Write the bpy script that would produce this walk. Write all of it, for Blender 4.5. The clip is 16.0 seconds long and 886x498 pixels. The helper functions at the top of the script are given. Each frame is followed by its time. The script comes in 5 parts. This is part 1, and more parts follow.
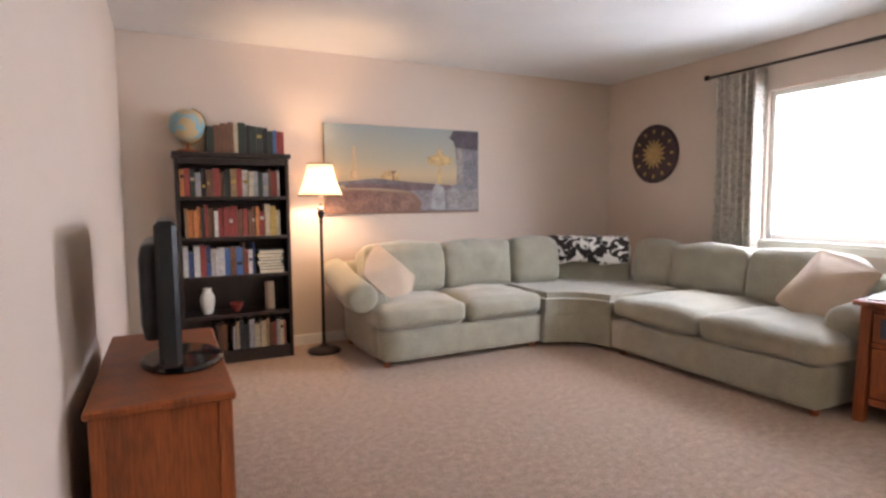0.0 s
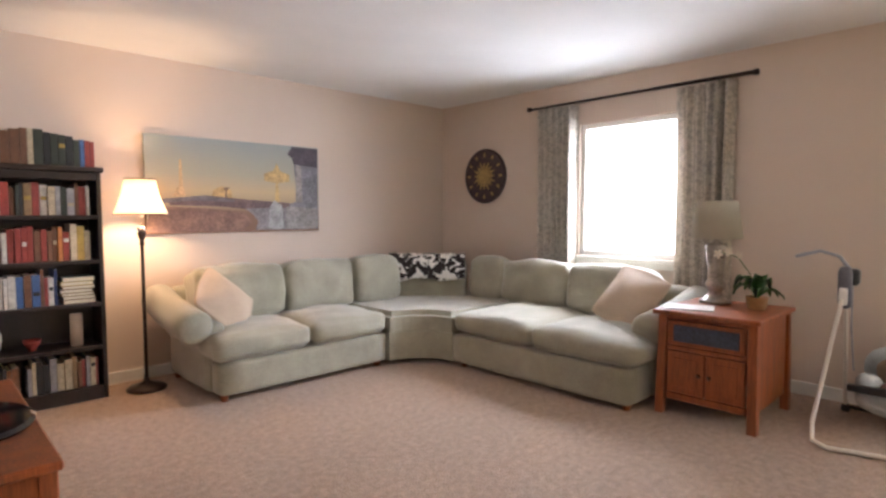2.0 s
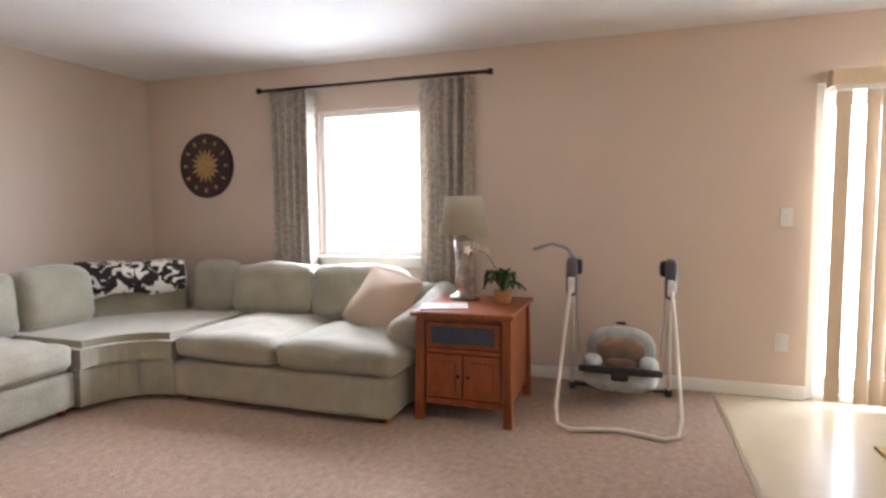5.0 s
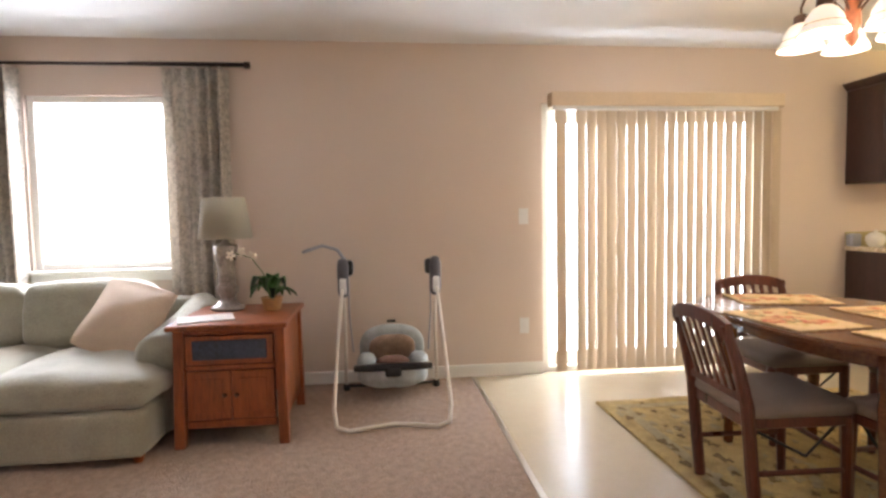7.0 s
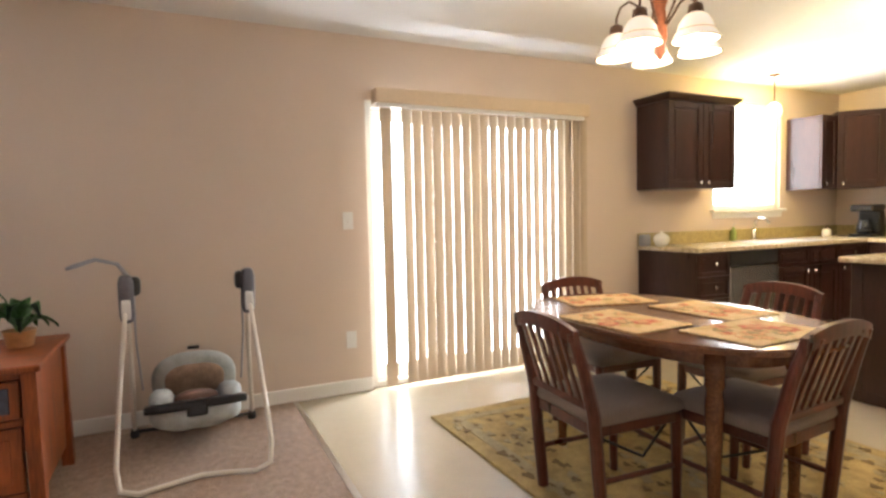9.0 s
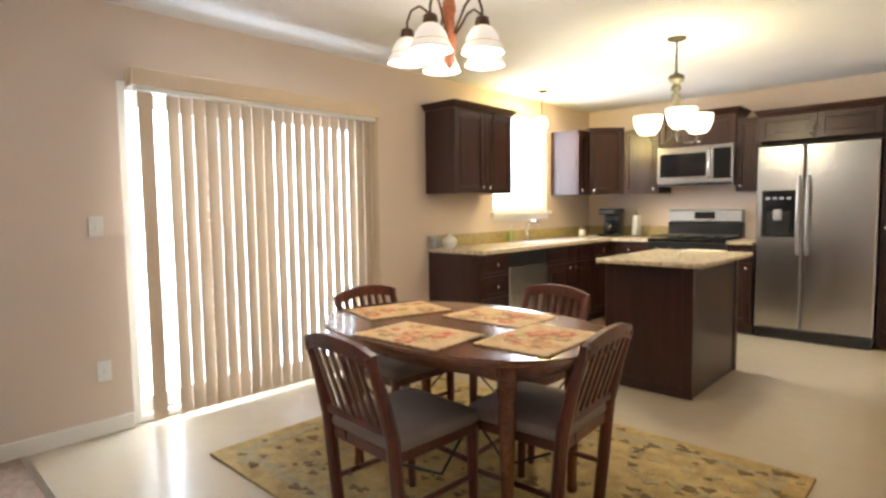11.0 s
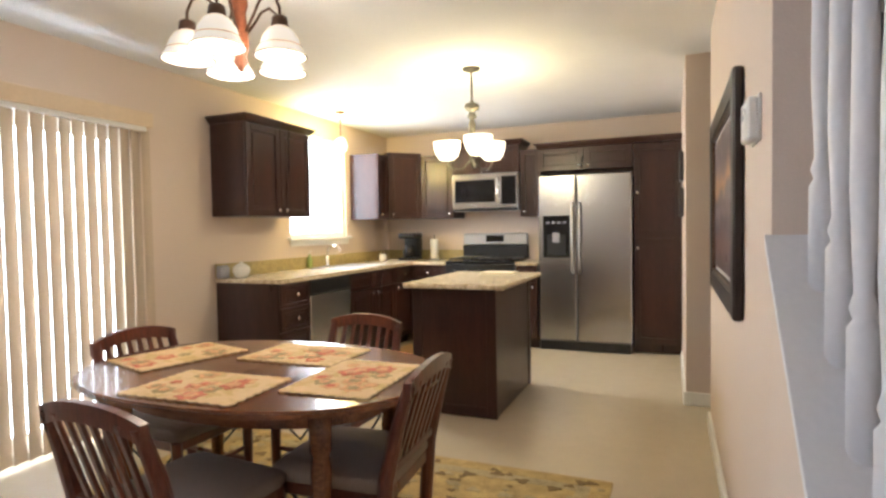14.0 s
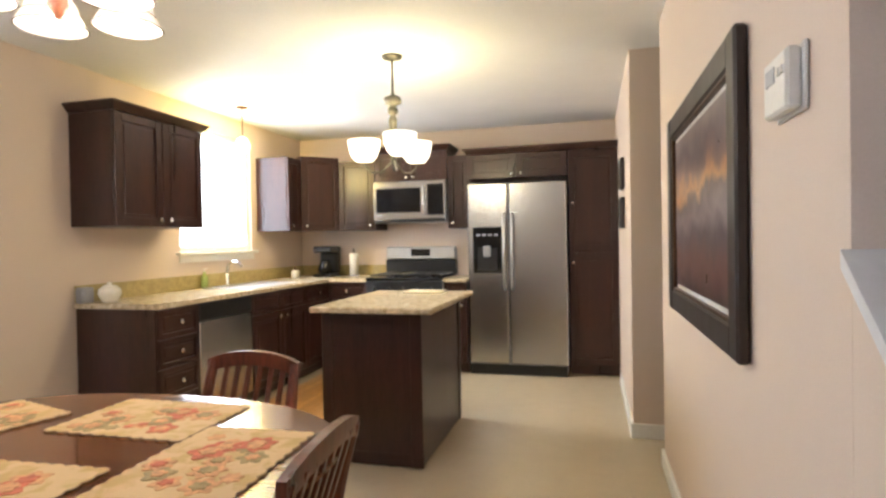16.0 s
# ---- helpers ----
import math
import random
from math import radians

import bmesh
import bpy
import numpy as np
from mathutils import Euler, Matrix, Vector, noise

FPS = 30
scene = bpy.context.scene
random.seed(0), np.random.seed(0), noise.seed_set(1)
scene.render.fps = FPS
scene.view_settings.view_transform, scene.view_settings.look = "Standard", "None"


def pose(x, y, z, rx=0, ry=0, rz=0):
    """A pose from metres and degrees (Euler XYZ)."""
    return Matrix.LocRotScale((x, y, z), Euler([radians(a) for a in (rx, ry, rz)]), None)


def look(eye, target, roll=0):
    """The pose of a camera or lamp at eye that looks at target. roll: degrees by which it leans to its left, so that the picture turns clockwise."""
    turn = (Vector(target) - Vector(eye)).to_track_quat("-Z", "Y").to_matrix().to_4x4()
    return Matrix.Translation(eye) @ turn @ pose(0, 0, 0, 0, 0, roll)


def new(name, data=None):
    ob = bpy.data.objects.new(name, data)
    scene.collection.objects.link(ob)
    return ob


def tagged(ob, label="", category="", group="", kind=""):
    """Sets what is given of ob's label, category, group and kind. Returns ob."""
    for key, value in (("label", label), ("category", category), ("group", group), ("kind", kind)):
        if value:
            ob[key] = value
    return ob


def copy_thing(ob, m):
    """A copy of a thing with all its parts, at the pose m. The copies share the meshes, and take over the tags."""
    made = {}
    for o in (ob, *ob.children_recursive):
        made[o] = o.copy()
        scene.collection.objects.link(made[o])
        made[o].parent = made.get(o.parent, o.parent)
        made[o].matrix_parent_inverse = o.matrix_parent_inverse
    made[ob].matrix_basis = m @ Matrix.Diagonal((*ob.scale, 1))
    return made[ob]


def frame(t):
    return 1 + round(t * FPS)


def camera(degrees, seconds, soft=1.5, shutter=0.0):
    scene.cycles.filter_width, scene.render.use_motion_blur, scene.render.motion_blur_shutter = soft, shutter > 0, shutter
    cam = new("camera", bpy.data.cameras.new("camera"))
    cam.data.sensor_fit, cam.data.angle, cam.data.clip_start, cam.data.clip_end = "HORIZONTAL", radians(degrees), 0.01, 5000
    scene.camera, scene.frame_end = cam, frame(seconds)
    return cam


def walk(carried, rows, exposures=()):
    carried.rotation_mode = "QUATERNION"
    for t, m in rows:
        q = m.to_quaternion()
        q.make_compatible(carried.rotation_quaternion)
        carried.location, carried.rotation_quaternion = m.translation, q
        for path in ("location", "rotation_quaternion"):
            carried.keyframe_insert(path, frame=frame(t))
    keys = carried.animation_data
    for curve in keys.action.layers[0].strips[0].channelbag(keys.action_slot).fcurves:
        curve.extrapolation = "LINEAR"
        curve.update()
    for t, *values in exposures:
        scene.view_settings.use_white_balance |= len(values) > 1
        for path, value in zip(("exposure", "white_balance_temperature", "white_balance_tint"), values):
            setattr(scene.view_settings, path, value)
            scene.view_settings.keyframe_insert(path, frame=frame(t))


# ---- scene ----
cam = camera(77.0, 16.0, 2.7)
PATH = [
    (0, (-4.236, -4.570, 1.155), (-3.350, -2.785, 0.991), -0.44),
    (0.5, (-4.246, -4.528, 1.169), (-3.207, -2.826, 1.015), -0.54),
    (1, (-4.293, -4.524, 1.189), (-3.113, -2.916, 1.046), -0.38),
    (1.5, (-4.316, -4.508, 1.207), (-3.023, -2.988, 1.074), -0.25),
    (2, (-4.328, -4.498, 1.219), (-2.944, -3.060, 1.094), -0.08),
    (2.5, (-4.334, -4.485, 1.228), (-2.874, -3.124, 1.110), 0.09),
    (3, (-4.349, -4.474, 1.236), (-2.821, -3.188, 1.121), 0.08),
    (3.2, (-4.362, -4.458, 1.230), (-2.805, -3.208, 1.116), -0.16),
    (5.3, (-3.972, -4.117, 1.227), (-2.053, -3.574, 1.076), -0.55),
    (5.5, (-3.967, -4.181, 1.236), (-2.035, -3.687, 1.082), -0.74),
    (6, (-3.926, -4.223, 1.228), (-1.952, -3.940, 1.070), -0.83),
    (6.5, (-3.899, -4.161, 1.199), (-1.904, -4.122, 1.058), -1.04),
    (7, (-3.961, -4.039, 1.175), (-1.977, -4.262, 1.054), -1.02),
    (7.5, (-3.944, -4.039, 1.166), (-1.983, -4.415, 1.053), -1.16),
    (8, (-3.917, -4.019, 1.160), (-1.993, -4.555, 1.055), -1.15),
    (8.5, (-3.778, -4.013, 1.161), (-1.908, -4.714, 1.059), -1.28),
    (9, (-3.628, -4.052, 1.175), (-1.824, -4.908, 1.057), -1.25),
    (9.5, (-3.558, -4.097, 1.198), (-1.831, -5.098, 1.065), -1.07),
    (10, (-3.520, -4.146, 1.227), (-1.892, -5.299, 1.082), -1.25),
    (10.2, (-3.533, -4.156, 1.242), (-1.952, -5.371, 1.092), -1.22),
    (12.3, (-3.323, -4.168, 1.223), (-2.283, -5.872, 1.108), -0.73),
    (12.5, (-3.322, -4.199, 1.235), (-2.317, -5.925, 1.122), -0.89),
    (13, (-3.320, -4.241, 1.239), (-2.398, -6.012, 1.139), -0.89),
    (13.5, (-3.313, -4.275, 1.238), (-2.471, -6.087, 1.151), -0.90),
    (14, (-3.287, -4.323, 1.228), (-2.525, -6.170, 1.159), -0.98),
    (14.5, (-3.234, -4.440, 1.221), (-2.547, -6.318, 1.164), -1.04),
    (15, (-3.197, -4.555, 1.228), (-2.592, -6.460, 1.177), -0.97),
    (15.5, (-3.182, -4.677, 1.225), (-2.629, -6.599, 1.187), -1.10),
    (16, (-3.130, -4.865, 1.225), (-2.617, -6.798, 1.199), -1.03),
]
walk(cam, [(t, look(eye, target, roll)) for t, eye, target, roll in PATH], [(0, 0.05, 6150, 14), (3, 0.13, 6200, 13), (5.5, 0.2, 6150, 13), (8.5, 0.18, 6400, 11), (10.0, 0.03, 6050, 9), (12.5, 0.0, 5850, 8), (16.0, 0.01, 5750, 9)])

# ---- world, light, exposure ----
world = bpy.data.worlds.new("sky")
scene.world = world
world.use_nodes = True
sky = world.node_tree.nodes.new("ShaderNodeTexSky")
sky.sky_type, sky.sun_disc, sky.sun_elevation, sky.sun_rotation = "NISHITA", False, radians(50), radians(120)
world.node_tree.links.new(sky.outputs[0], world.node_tree.nodes["Background"].inputs[0])
world.node_tree.nodes["Background"].inputs[1].default_value = 0.12


def lamp(name, kind, m, power, colour, **more):
    data = bpy.data.lights.new(name, kind)
    data.energy, data.color = power, colour
    if kind == "AREA":
        data.shape, data.size, data.size_y = "RECTANGLE", more["size"][0], more["size"][1]
    elif kind == "SUN":
        data.angle = more["angle"]
    else:
        data.shadow_soft_size = more["radius"]
    ob = new(name, data)
    ob.matrix_basis = m
    return ob


DAY, WARM, KITCHEN = (0.89, 0.925, 1.0), (1.0, 0.64, 0.36), (1.0, 0.79, 0.39)
lamp("sun", "SUN", look((20, -14, 26), (0, -4, 0)), 1.0, (1.0, 0.97, 0.92), angle=radians(20))
# daylight in the openings of the east wall
lamp("window_daylight", "AREA", look((0.5, -2.2, 1.66), (-0.6, -2.2, 0.98)), 330, DAY, size=(2.4, 2.0))
lamp("door_daylight", "AREA", look((0.6, -6.2, 1.15), (-1, -6.2, 1.0)), 400, (0.84, 0.92, 1.0), size=(3.0, 2.5))
lamp("kitchen_window_daylight", "AREA", look((0.34, -9.35, 1.74), (-1, -9.35, 1.55)), 130, (0.97, 0.98, 1.0), size=(1.95, 1.5))
# electric lamps
lamp("floor_lamp_bulb", "POINT", pose(-3.165, -0.30, 1.33), 28, WARM, radius=0.04)
for a in range(5):
    lamp("chandelier_bulb", "POINT", pose(-1.65 + 0.2 * math.cos(a * 1.2566 + 0.634), -6.15 + 0.2 * math.sin(a * 1.2566 + 0.634), 1.93), 4.0, (1.0, 0.89, 0.74), radius=0.03)
lamp("kitchen_chandelier_bulbs", "POINT", pose(-1.955, -8.14, 2.0), 36, KITCHEN, radius=0.1)
lamp("pendant_bulb", "POINT", pose(-0.33, -8.95, 2.0), 38, (1.0, 0.72, 0.20), radius=0.04)


# ---- materials ----
def mat(name, colour, rough=0.6, metal=0.0, var=0.12, scale=6.0, bump=0.0, bscale=60.0, stretch=(1, 1, 1), dark=None, random_tint=0.0, sheen=0.0, clear=0.0, rvar=0.07):
    m = bpy.data.materials.new(name)
    m.use_nodes = True
    nt = m.node_tree
    N, L = nt.nodes, nt.links
    p = N["Principled BSDF"]
    co = N.new("ShaderNodeTexCoord")
    mp = N.new("ShaderNodeMapping")
    mp.inputs["Scale"].default_value = stretch
    L.new(co.outputs["Object"], mp.inputs[0])
    big, fine = N.new("ShaderNodeTexNoise"), N.new("ShaderNodeTexNoise")
    big.inputs["Scale"].default_value, fine.inputs["Scale"].default_value = scale, bscale
    big.inputs["Detail"].default_value = fine.inputs["Detail"].default_value = 4
    L.new(mp.outputs[0], big.inputs[0])
    L.new(mp.outputs[0], fine.inputs[0])
    add = N.new("ShaderNodeMath")
    add.operation = "ADD"
    L.new(big.outputs[0], add.inputs[0])
    L.new(fine.outputs[0], add.inputs[1])
    ramp = N.new("ShaderNodeMapRange")
    ramp.inputs["From Min"].default_value, ramp.inputs["From Max"].default_value = 0.75, 1.25
    L.new(add.outputs[0], ramp.inputs[0])
    mix = N.new("ShaderNodeMix")
    mix.data_type = "RGBA"
    lo = dark or tuple(c * (1 - var) for c in colour)
    hi = tuple(min(1, c * (1 + var)) for c in colour)
    mix.inputs["A"].default_value, mix.inputs["B"].default_value = (*lo, 1), (*hi, 1)
    L.new(ramp.outputs[0], mix.inputs["Factor"])
    out = mix.outputs["Result"]
    if random_tint:
        info, hsv, mr = N.new("ShaderNodeObjectInfo"), N.new("ShaderNodeHueSaturation"), N.new("ShaderNodeMapRange")
        mr.inputs["To Min"].default_value, mr.inputs["To Max"].default_value = 1 - random_tint, 1 + random_tint
        L.new(info.outputs["Random"], mr.inputs[0])
        L.new(mr.outputs[0], hsv.inputs["Value"])
        L.new(out, hsv.inputs["Color"])
        out = hsv.outputs[0]
    L.new(out, p.inputs["Base Color"])
    rr = N.new("ShaderNodeMapRange")
    rr.inputs["To Min"].default_value, rr.inputs["To Max"].default_value = max(0.03, rough - rvar), min(1, rough + rvar)
    L.new(big.outputs[0], rr.inputs[0])
    L.new(rr.outputs[0], p.inputs["Roughness"])
    p.inputs["Metallic"].default_value = metal
    p.inputs["Sheen Weight"].default_value = sheen
    p.inputs["Coat Weight"].default_value = clear
    if bump:
        b = N.new("ShaderNodeBump")
        b.inputs["Strength"].default_value, b.inputs["Distance"].default_value = bump, 0.01
        L.new(fine.outputs[0], b.inputs["Height"])
        L.new(b.outputs[0], p.inputs["Normal"])
    return m


def glow(name, colour, power, base=(0.9, 0.85, 0.75)):
    m = mat(name, base, 0.4, var=0.03)
    p = m.node_tree.nodes["Principled BSDF"]
    p.inputs["Emission Color"].default_value, p.inputs["Emission Strength"].default_value = (*colour, 1), power
    return m


def cloth_through(name, colour, amount, **more):
    """A thin cloth or plastic that lets light through."""
    m = mat(name, colour, **more)
    nt = m.node_tree
    p, out = nt.nodes["Principled BSDF"], nt.nodes["Material Output"]
    tr, mx = nt.nodes.new("ShaderNodeBsdfTranslucent"), nt.nodes.new("ShaderNodeMixShader")
    tr.inputs[0].default_value = (*colour, 1)
    mx.inputs[0].default_value = amount
    nt.links.new(p.outputs[0], mx.inputs[1])
    nt.links.new(tr.outputs[0], mx.inputs[2])
    nt.links.new(mx.outputs[0], out.inputs[0])
    return m


M_WALL = mat("wall_paint", (0.655, 0.54, 0.45), 0.75, var=0.025, scale=1.3, bump=0.12, bscale=180)
M_CEIL = mat("ceiling_paint", (0.80, 0.785, 0.765), 0.9, var=0.03, scale=3, bump=0.5, bscale=90)
M_TRIM = mat("white_trim", (0.80, 0.78, 0.73), 0.4, var=0.03)
M_CARPET = mat("carpet", (0.365, 0.25, 0.178), 0.97, var=0.25, scale=26, bump=1.0, bscale=85, sheen=0.2)
M_VINYL = mat("vinyl_floor", (0.55, 0.465, 0.335), 0.25, var=0.025, scale=9, bump=0.03, bscale=90, rvar=0.01)
M_OAK = mat("hall_wood_floor", (0.30, 0.15, 0.06), 0.4, var=0.3, scale=3, bscale=30, stretch=(1, 8, 1))
M_SOFA = mat("sage_chenille", (0.335, 0.315, 0.24), 0.9, var=0.14, scale=7, bump=0.6, bscale=110, sheen=0.5)
M_PILLOW = mat("cream_linen", (0.50, 0.385, 0.285), 0.85, var=0.1, bump=0.4, bscale=180)
M_DARKWOOD = mat("black_brown_wood", (0.022, 0.011, 0.009), 0.42, var=0.35, scale=5, bscale=40, stretch=(3, 3, 0.4))
M_ESPRESSO = mat("espresso_cabinet", (0.036, 0.013, 0.010), 0.3, var=0.35, scale=3, bscale=30, stretch=(4, 4, 0.4), random_tint=0.12)
M_CHERRY = mat("cherry_wood", (0.105, 0.024, 0.012), 0.3, var=0.4, scale=4, bscale=30, stretch=(4, 4, 0.5), clear=0.2)
M_TABLE = mat("table_walnut", (0.16, 0.058, 0.022), 0.22, var=0.35, scale=3, bscale=25, stretch=(0.6, 7, 3), clear=0.4)
M_OAKRED = mat("honey_oak", (0.25, 0.063, 0.014), 0.48, var=0.35, scale=3, bscale=26, stretch=(5, 5, 0.5))
M_STEEL = mat("brushed_steel", (0.50, 0.49, 0.48), 0.24, 1.0, rvar=0.02, var=0.012, scale=1.5, bscale=9, stretch=(25, 25, 0.3))
M_STEEL2 = mat("steel_side", (0.5, 0.5, 0.5), 0.4, 1.0, var=0.06)
M_CHROME = mat("chrome", (0.8, 0.8, 0.8), 0.12, 1.0, var=0.03)
M_NICKEL = mat("satin_nickel", (0.55, 0.5, 0.43), 0.3, 1.0, var=0.05)
M_AGED = mat("aged_nickel", (0.10, 0.09, 0.07), 0.4, 0.5, var=0.15)
M_BRONZE = mat("bronze", (0.10, 0.055, 0.035), 0.4, 0.8, var=0.2)
M_COPPER = mat("copper_wood", (0.27, 0.085, 0.035), 0.35, 0.2, var=0.2)
M_BLACK = mat("black_plastic", (0.014, 0.014, 0.016), 0.3, var=0.2)
M_BLKGLASS = mat("black_glass", (0.008, 0.008, 0.01), 0.08, var=0.05)
M_GREYPL = mat("grey_plastic", (0.30, 0.30, 0.33), 0.45, var=0.1)
M_WHITEPL = mat("white_plastic", (0.75, 0.74, 0.71), 0.4, var=0.04)
M_GRANITE = mat("speckled_counter", (0.62, 0.54, 0.41), 0.2, var=0.3, scale=30, bscale=140, dark=(0.36, 0.27, 0.15))
M_RUG = mat("olive_rug", (0.46, 0.33, 0.13), 0.97, var=0.25, scale=12, bump=0.8, bscale=150, dark=(0.32, 0.225, 0.085))
M_RUGRED = mat("rug_motif", (0.21, 0.14, 0.055), 0.97, var=0.25, scale=20, bump=0.8, bscale=150)
M_RUGCREAM = mat("rug_border", (0.40, 0.32, 0.17), 0.97, var=0.2, scale=20, bump=0.8, bscale=150)
M_SEAT = mat("taupe_seat_cloth", (0.25, 0.195, 0.165), 0.9, var=0.1, bump=0.4, bscale=200)
M_BLIND = cloth_through("beige_blind_vinyl", (0.52, 0.42, 0.31), 0.13, rough=0.6, var=0.06, scale=3, random_tint=0.1)
M_VALANCE = mat("beige_valance", (0.66, 0.52, 0.36), 0.5, var=0.04)
M_SHADE = cloth_through("lamp_shade_linen", (0.90, 0.84, 0.74), 0.6, rough=0.8, var=0.04)
M_SHADE_T = cloth_through("beige_table_lamp_shade", (0.58, 0.53, 0.43), 0.75, rough=0.8, var=0.06)
M_GLASSLIT = glow("lit_frosted_glass", (1.0, 0.86, 0.68), 0.55, (0.72, 0.64, 0.52))
M_BOWLLIT = glow("lit_bowl_glass", (1.0, 0.89, 0.66), 2.0)
M_LEAF = mat("leaf", (0.05, 0.13, 0.035), 0.4, var=0.4, scale=9)
M_CERAMIC = mat("white_ceramic", (0.74, 0.70, 0.62), 0.25, var=0.05)
M_PETAL = mat("pale_petal", (0.7, 0.62, 0.5), 0.6, var=0.1)
M_TERRA = mat("tan_pot", (0.45, 0.25, 0.11), 0.5, var=0.15)
M_ROD = mat("dark_bronze_rod", (0.03, 0.018, 0.016), 0.4, 0.5, var=0.2)
M_SWINGTUBE = mat("ivory_enamel_tube", (0.68, 0.62, 0.54), 0.3, var=0.05)
M_PALECLOTH = mat("pale_blue_grey_cloth", (0.46, 0.50, 0.50), 0.9, var=0.2, scale=14, bump=0.3, bscale=160)
M_BROWNCLOTH = mat("mocha_cloth", (0.17, 0.095, 0.07), 0.9, var=0.25, scale=14, bump=0.3, bscale=160)
M_STAIR = mat("grey_stair_carpet", (0.34, 0.32, 0.32), 0.97, var=0.15, scale=8, bump=0.8, bscale=150)
# the stairwell's shade is put into this wall colour as grey
M_STAIRWALL = mat("shaded_stairwell_wall", (0.42, 0.39, 0.40), 0.8, var=0.03, bump=0.1, bscale=150)
M_GREYTRIM = mat("white_stair_trim", (0.70, 0.69, 0.70), 0.4, var=0.03)
M_OLIVE = mat("olive_backsplash", (0.40, 0.32, 0.14), 0.35, var=0.2, scale=30, bscale=110)


def two_tone(name, a, b, scale, lo, hi, rough=0.85, through_light=0.0):
    """A printed cloth: blotches of b on a."""
    m = cloth_through(name, a, through_light, rough=rough, var=0.08, bump=0.2, bscale=200) if through_light else mat(name, a, rough, var=0.08, bump=0.2, bscale=200)
    nt = m.node_tree
    p = nt.nodes["Principled BSDF"]
    co, nz, mr, mx = (nt.nodes.new("ShaderNode" + k) for k in ("TexCoord", "TexNoise", "MapRange", "Mix"))
    nz.inputs["Scale"].default_value, nz.inputs["Detail"].default_value, nz.inputs["Distortion"].default_value = scale, 3, 0.8
    mr.inputs["From Min"].default_value, mr.inputs["From Max"].default_value = lo, hi
    mx.data_type = "RGBA"
    nt.links.new(co.outputs["Object"], nz.inputs[0])
    nt.links.new(nz.outputs[0], mr.inputs[0])
    nt.links.new(mr.outputs[0], mx.inputs["Factor"])
    mx.inputs["A"].default_value, mx.inputs["B"].default_value = (*a, 1), (*b, 1)
    nt.links.new(mx.outputs["Result"], p.inputs["Base Color"])
    return m


M_CURTAIN = two_tone("grey_leaf_print_curtain", (0.68, 0.62, 0.54), (0.38, 0.35, 0.30), 34, 0.45, 0.6, through_light=0.36)
M_THROW = two_tone("black_white_floral_throw", (0.78, 0.76, 0.72), (0.02, 0.014, 0.014), 11, 0.47, 0.5)
M_MAT = two_tone("floral_placemat_cloth", (0.68, 0.48, 0.25), (0.56, 0.38, 0.15), 16, 0.48, 0.62)
M_MATRED = mat("placemat_red_flower", (0.55, 0.16, 0.085), 0.85, var=0.25, scale=40)
M_MATBROWN = mat("placemat_olive_leaf", (0.36, 0.27, 0.12), 0.85, var=0.25, scale=40)
M_MATORANGE = mat("placemat_orange_flower", (0.64, 0.34, 0.16), 0.85, var=0.25, scale=40)


# ---- building helpers ----
def bx(bm, x0, y0, z0, x1, y1, z1, b=0.004):
    """A box with chamfered edges."""
    c, h = Vector(((x0 + x1) / 2, (y0 + y1) / 2, (z0 + z1) / 2)), (abs(x1 - x0) / 2, abs(y1 - y0) / 2, abs(z1 - z0) / 2)
    b = min(b, 0.45 * min(h))
    v = {}
    for s in ((i, j, k) for i in (-1, 1) for j in (-1, 1) for k in (-1, 1)):
        for a in range(3):
            v[s, a] = bm.verts.new(c + Vector([s[n] * (h[n] if n == a else h[n] - b) for n in range(3)]))
    for a in range(3):
        p, q = (a + 1) % 3, (a + 2) % 3
        for s in (-1, 1):
            def key(i, j):
                k = [0, 0, 0]
                k[a], k[p], k[q] = s, i, j
                return tuple(k)
            bm.faces.new([v[key(i, j), a] for i, j in ((-1, -1), (1, -1), (1, 1), (-1, 1))])
        for i in (-1, 1):
            for j in (-1, 1):
                k0, k1 = [0, 0, 0], [0, 0, 0]
                k0[a], k0[p], k0[q] = -1, i, j
                k1[a], k1[p], k1[q] = 1, i, j
                bm.faces.new([v[tuple(k0), p], v[tuple(k1), p], v[tuple(k1), q], v[tuple(k0), q]])
    for s in ((i, j, k) for i in (-1, 1) for j in (-1, 1) for k in (-1, 1)):
        bm.faces.new([v[s, 0], v[s, 1], v[s, 2]])
    return bm


def prism(bm, outline, z0, z1):
    lo, hi = [bm.verts.new((x, y, z0)) for x, y in outline], [bm.verts.new((x, y, z1)) for x, y in outline]
    bm.faces.new(lo)
    bm.faces.new(hi)
    for n in range(len(lo)):
        bm.faces.new([lo[n - 1], lo[n], hi[n], hi[n - 1]])
    return bm


def tube(bm, path, radius, seg=10, closed=False):
    """A round tube along a path; radius is a number or one a point."""
    pts = [Vector(p) for p in path]
    rad = [radius] * len(pts) if not isinstance(radius, (list, tuple)) else radius
    rings, side = [], None
    for n, p in enumerate(pts):
        d = (pts[min(n + 1, len(pts) - 1)] - pts[max(n - 1, 0)]).normalized()
        side = d.orthogonal().normalized() if side is None else (side - d * side.dot(d)).normalized()
        up = d.cross(side)
        rings.append([bm.verts.new(p + rad[n] * (math.cos(a) * side + math.sin(a) * up)) for a in (2 * math.pi * k / seg for k in range(seg))])
    for r, s in zip(rings, rings[1:]):
        for k in range(seg):
            bm.faces.new([r[k - 1], r[k], s[k], s[k - 1]])
    bm.faces.new(rings[0])
    bm.faces.new(rings[-1])
    return bm


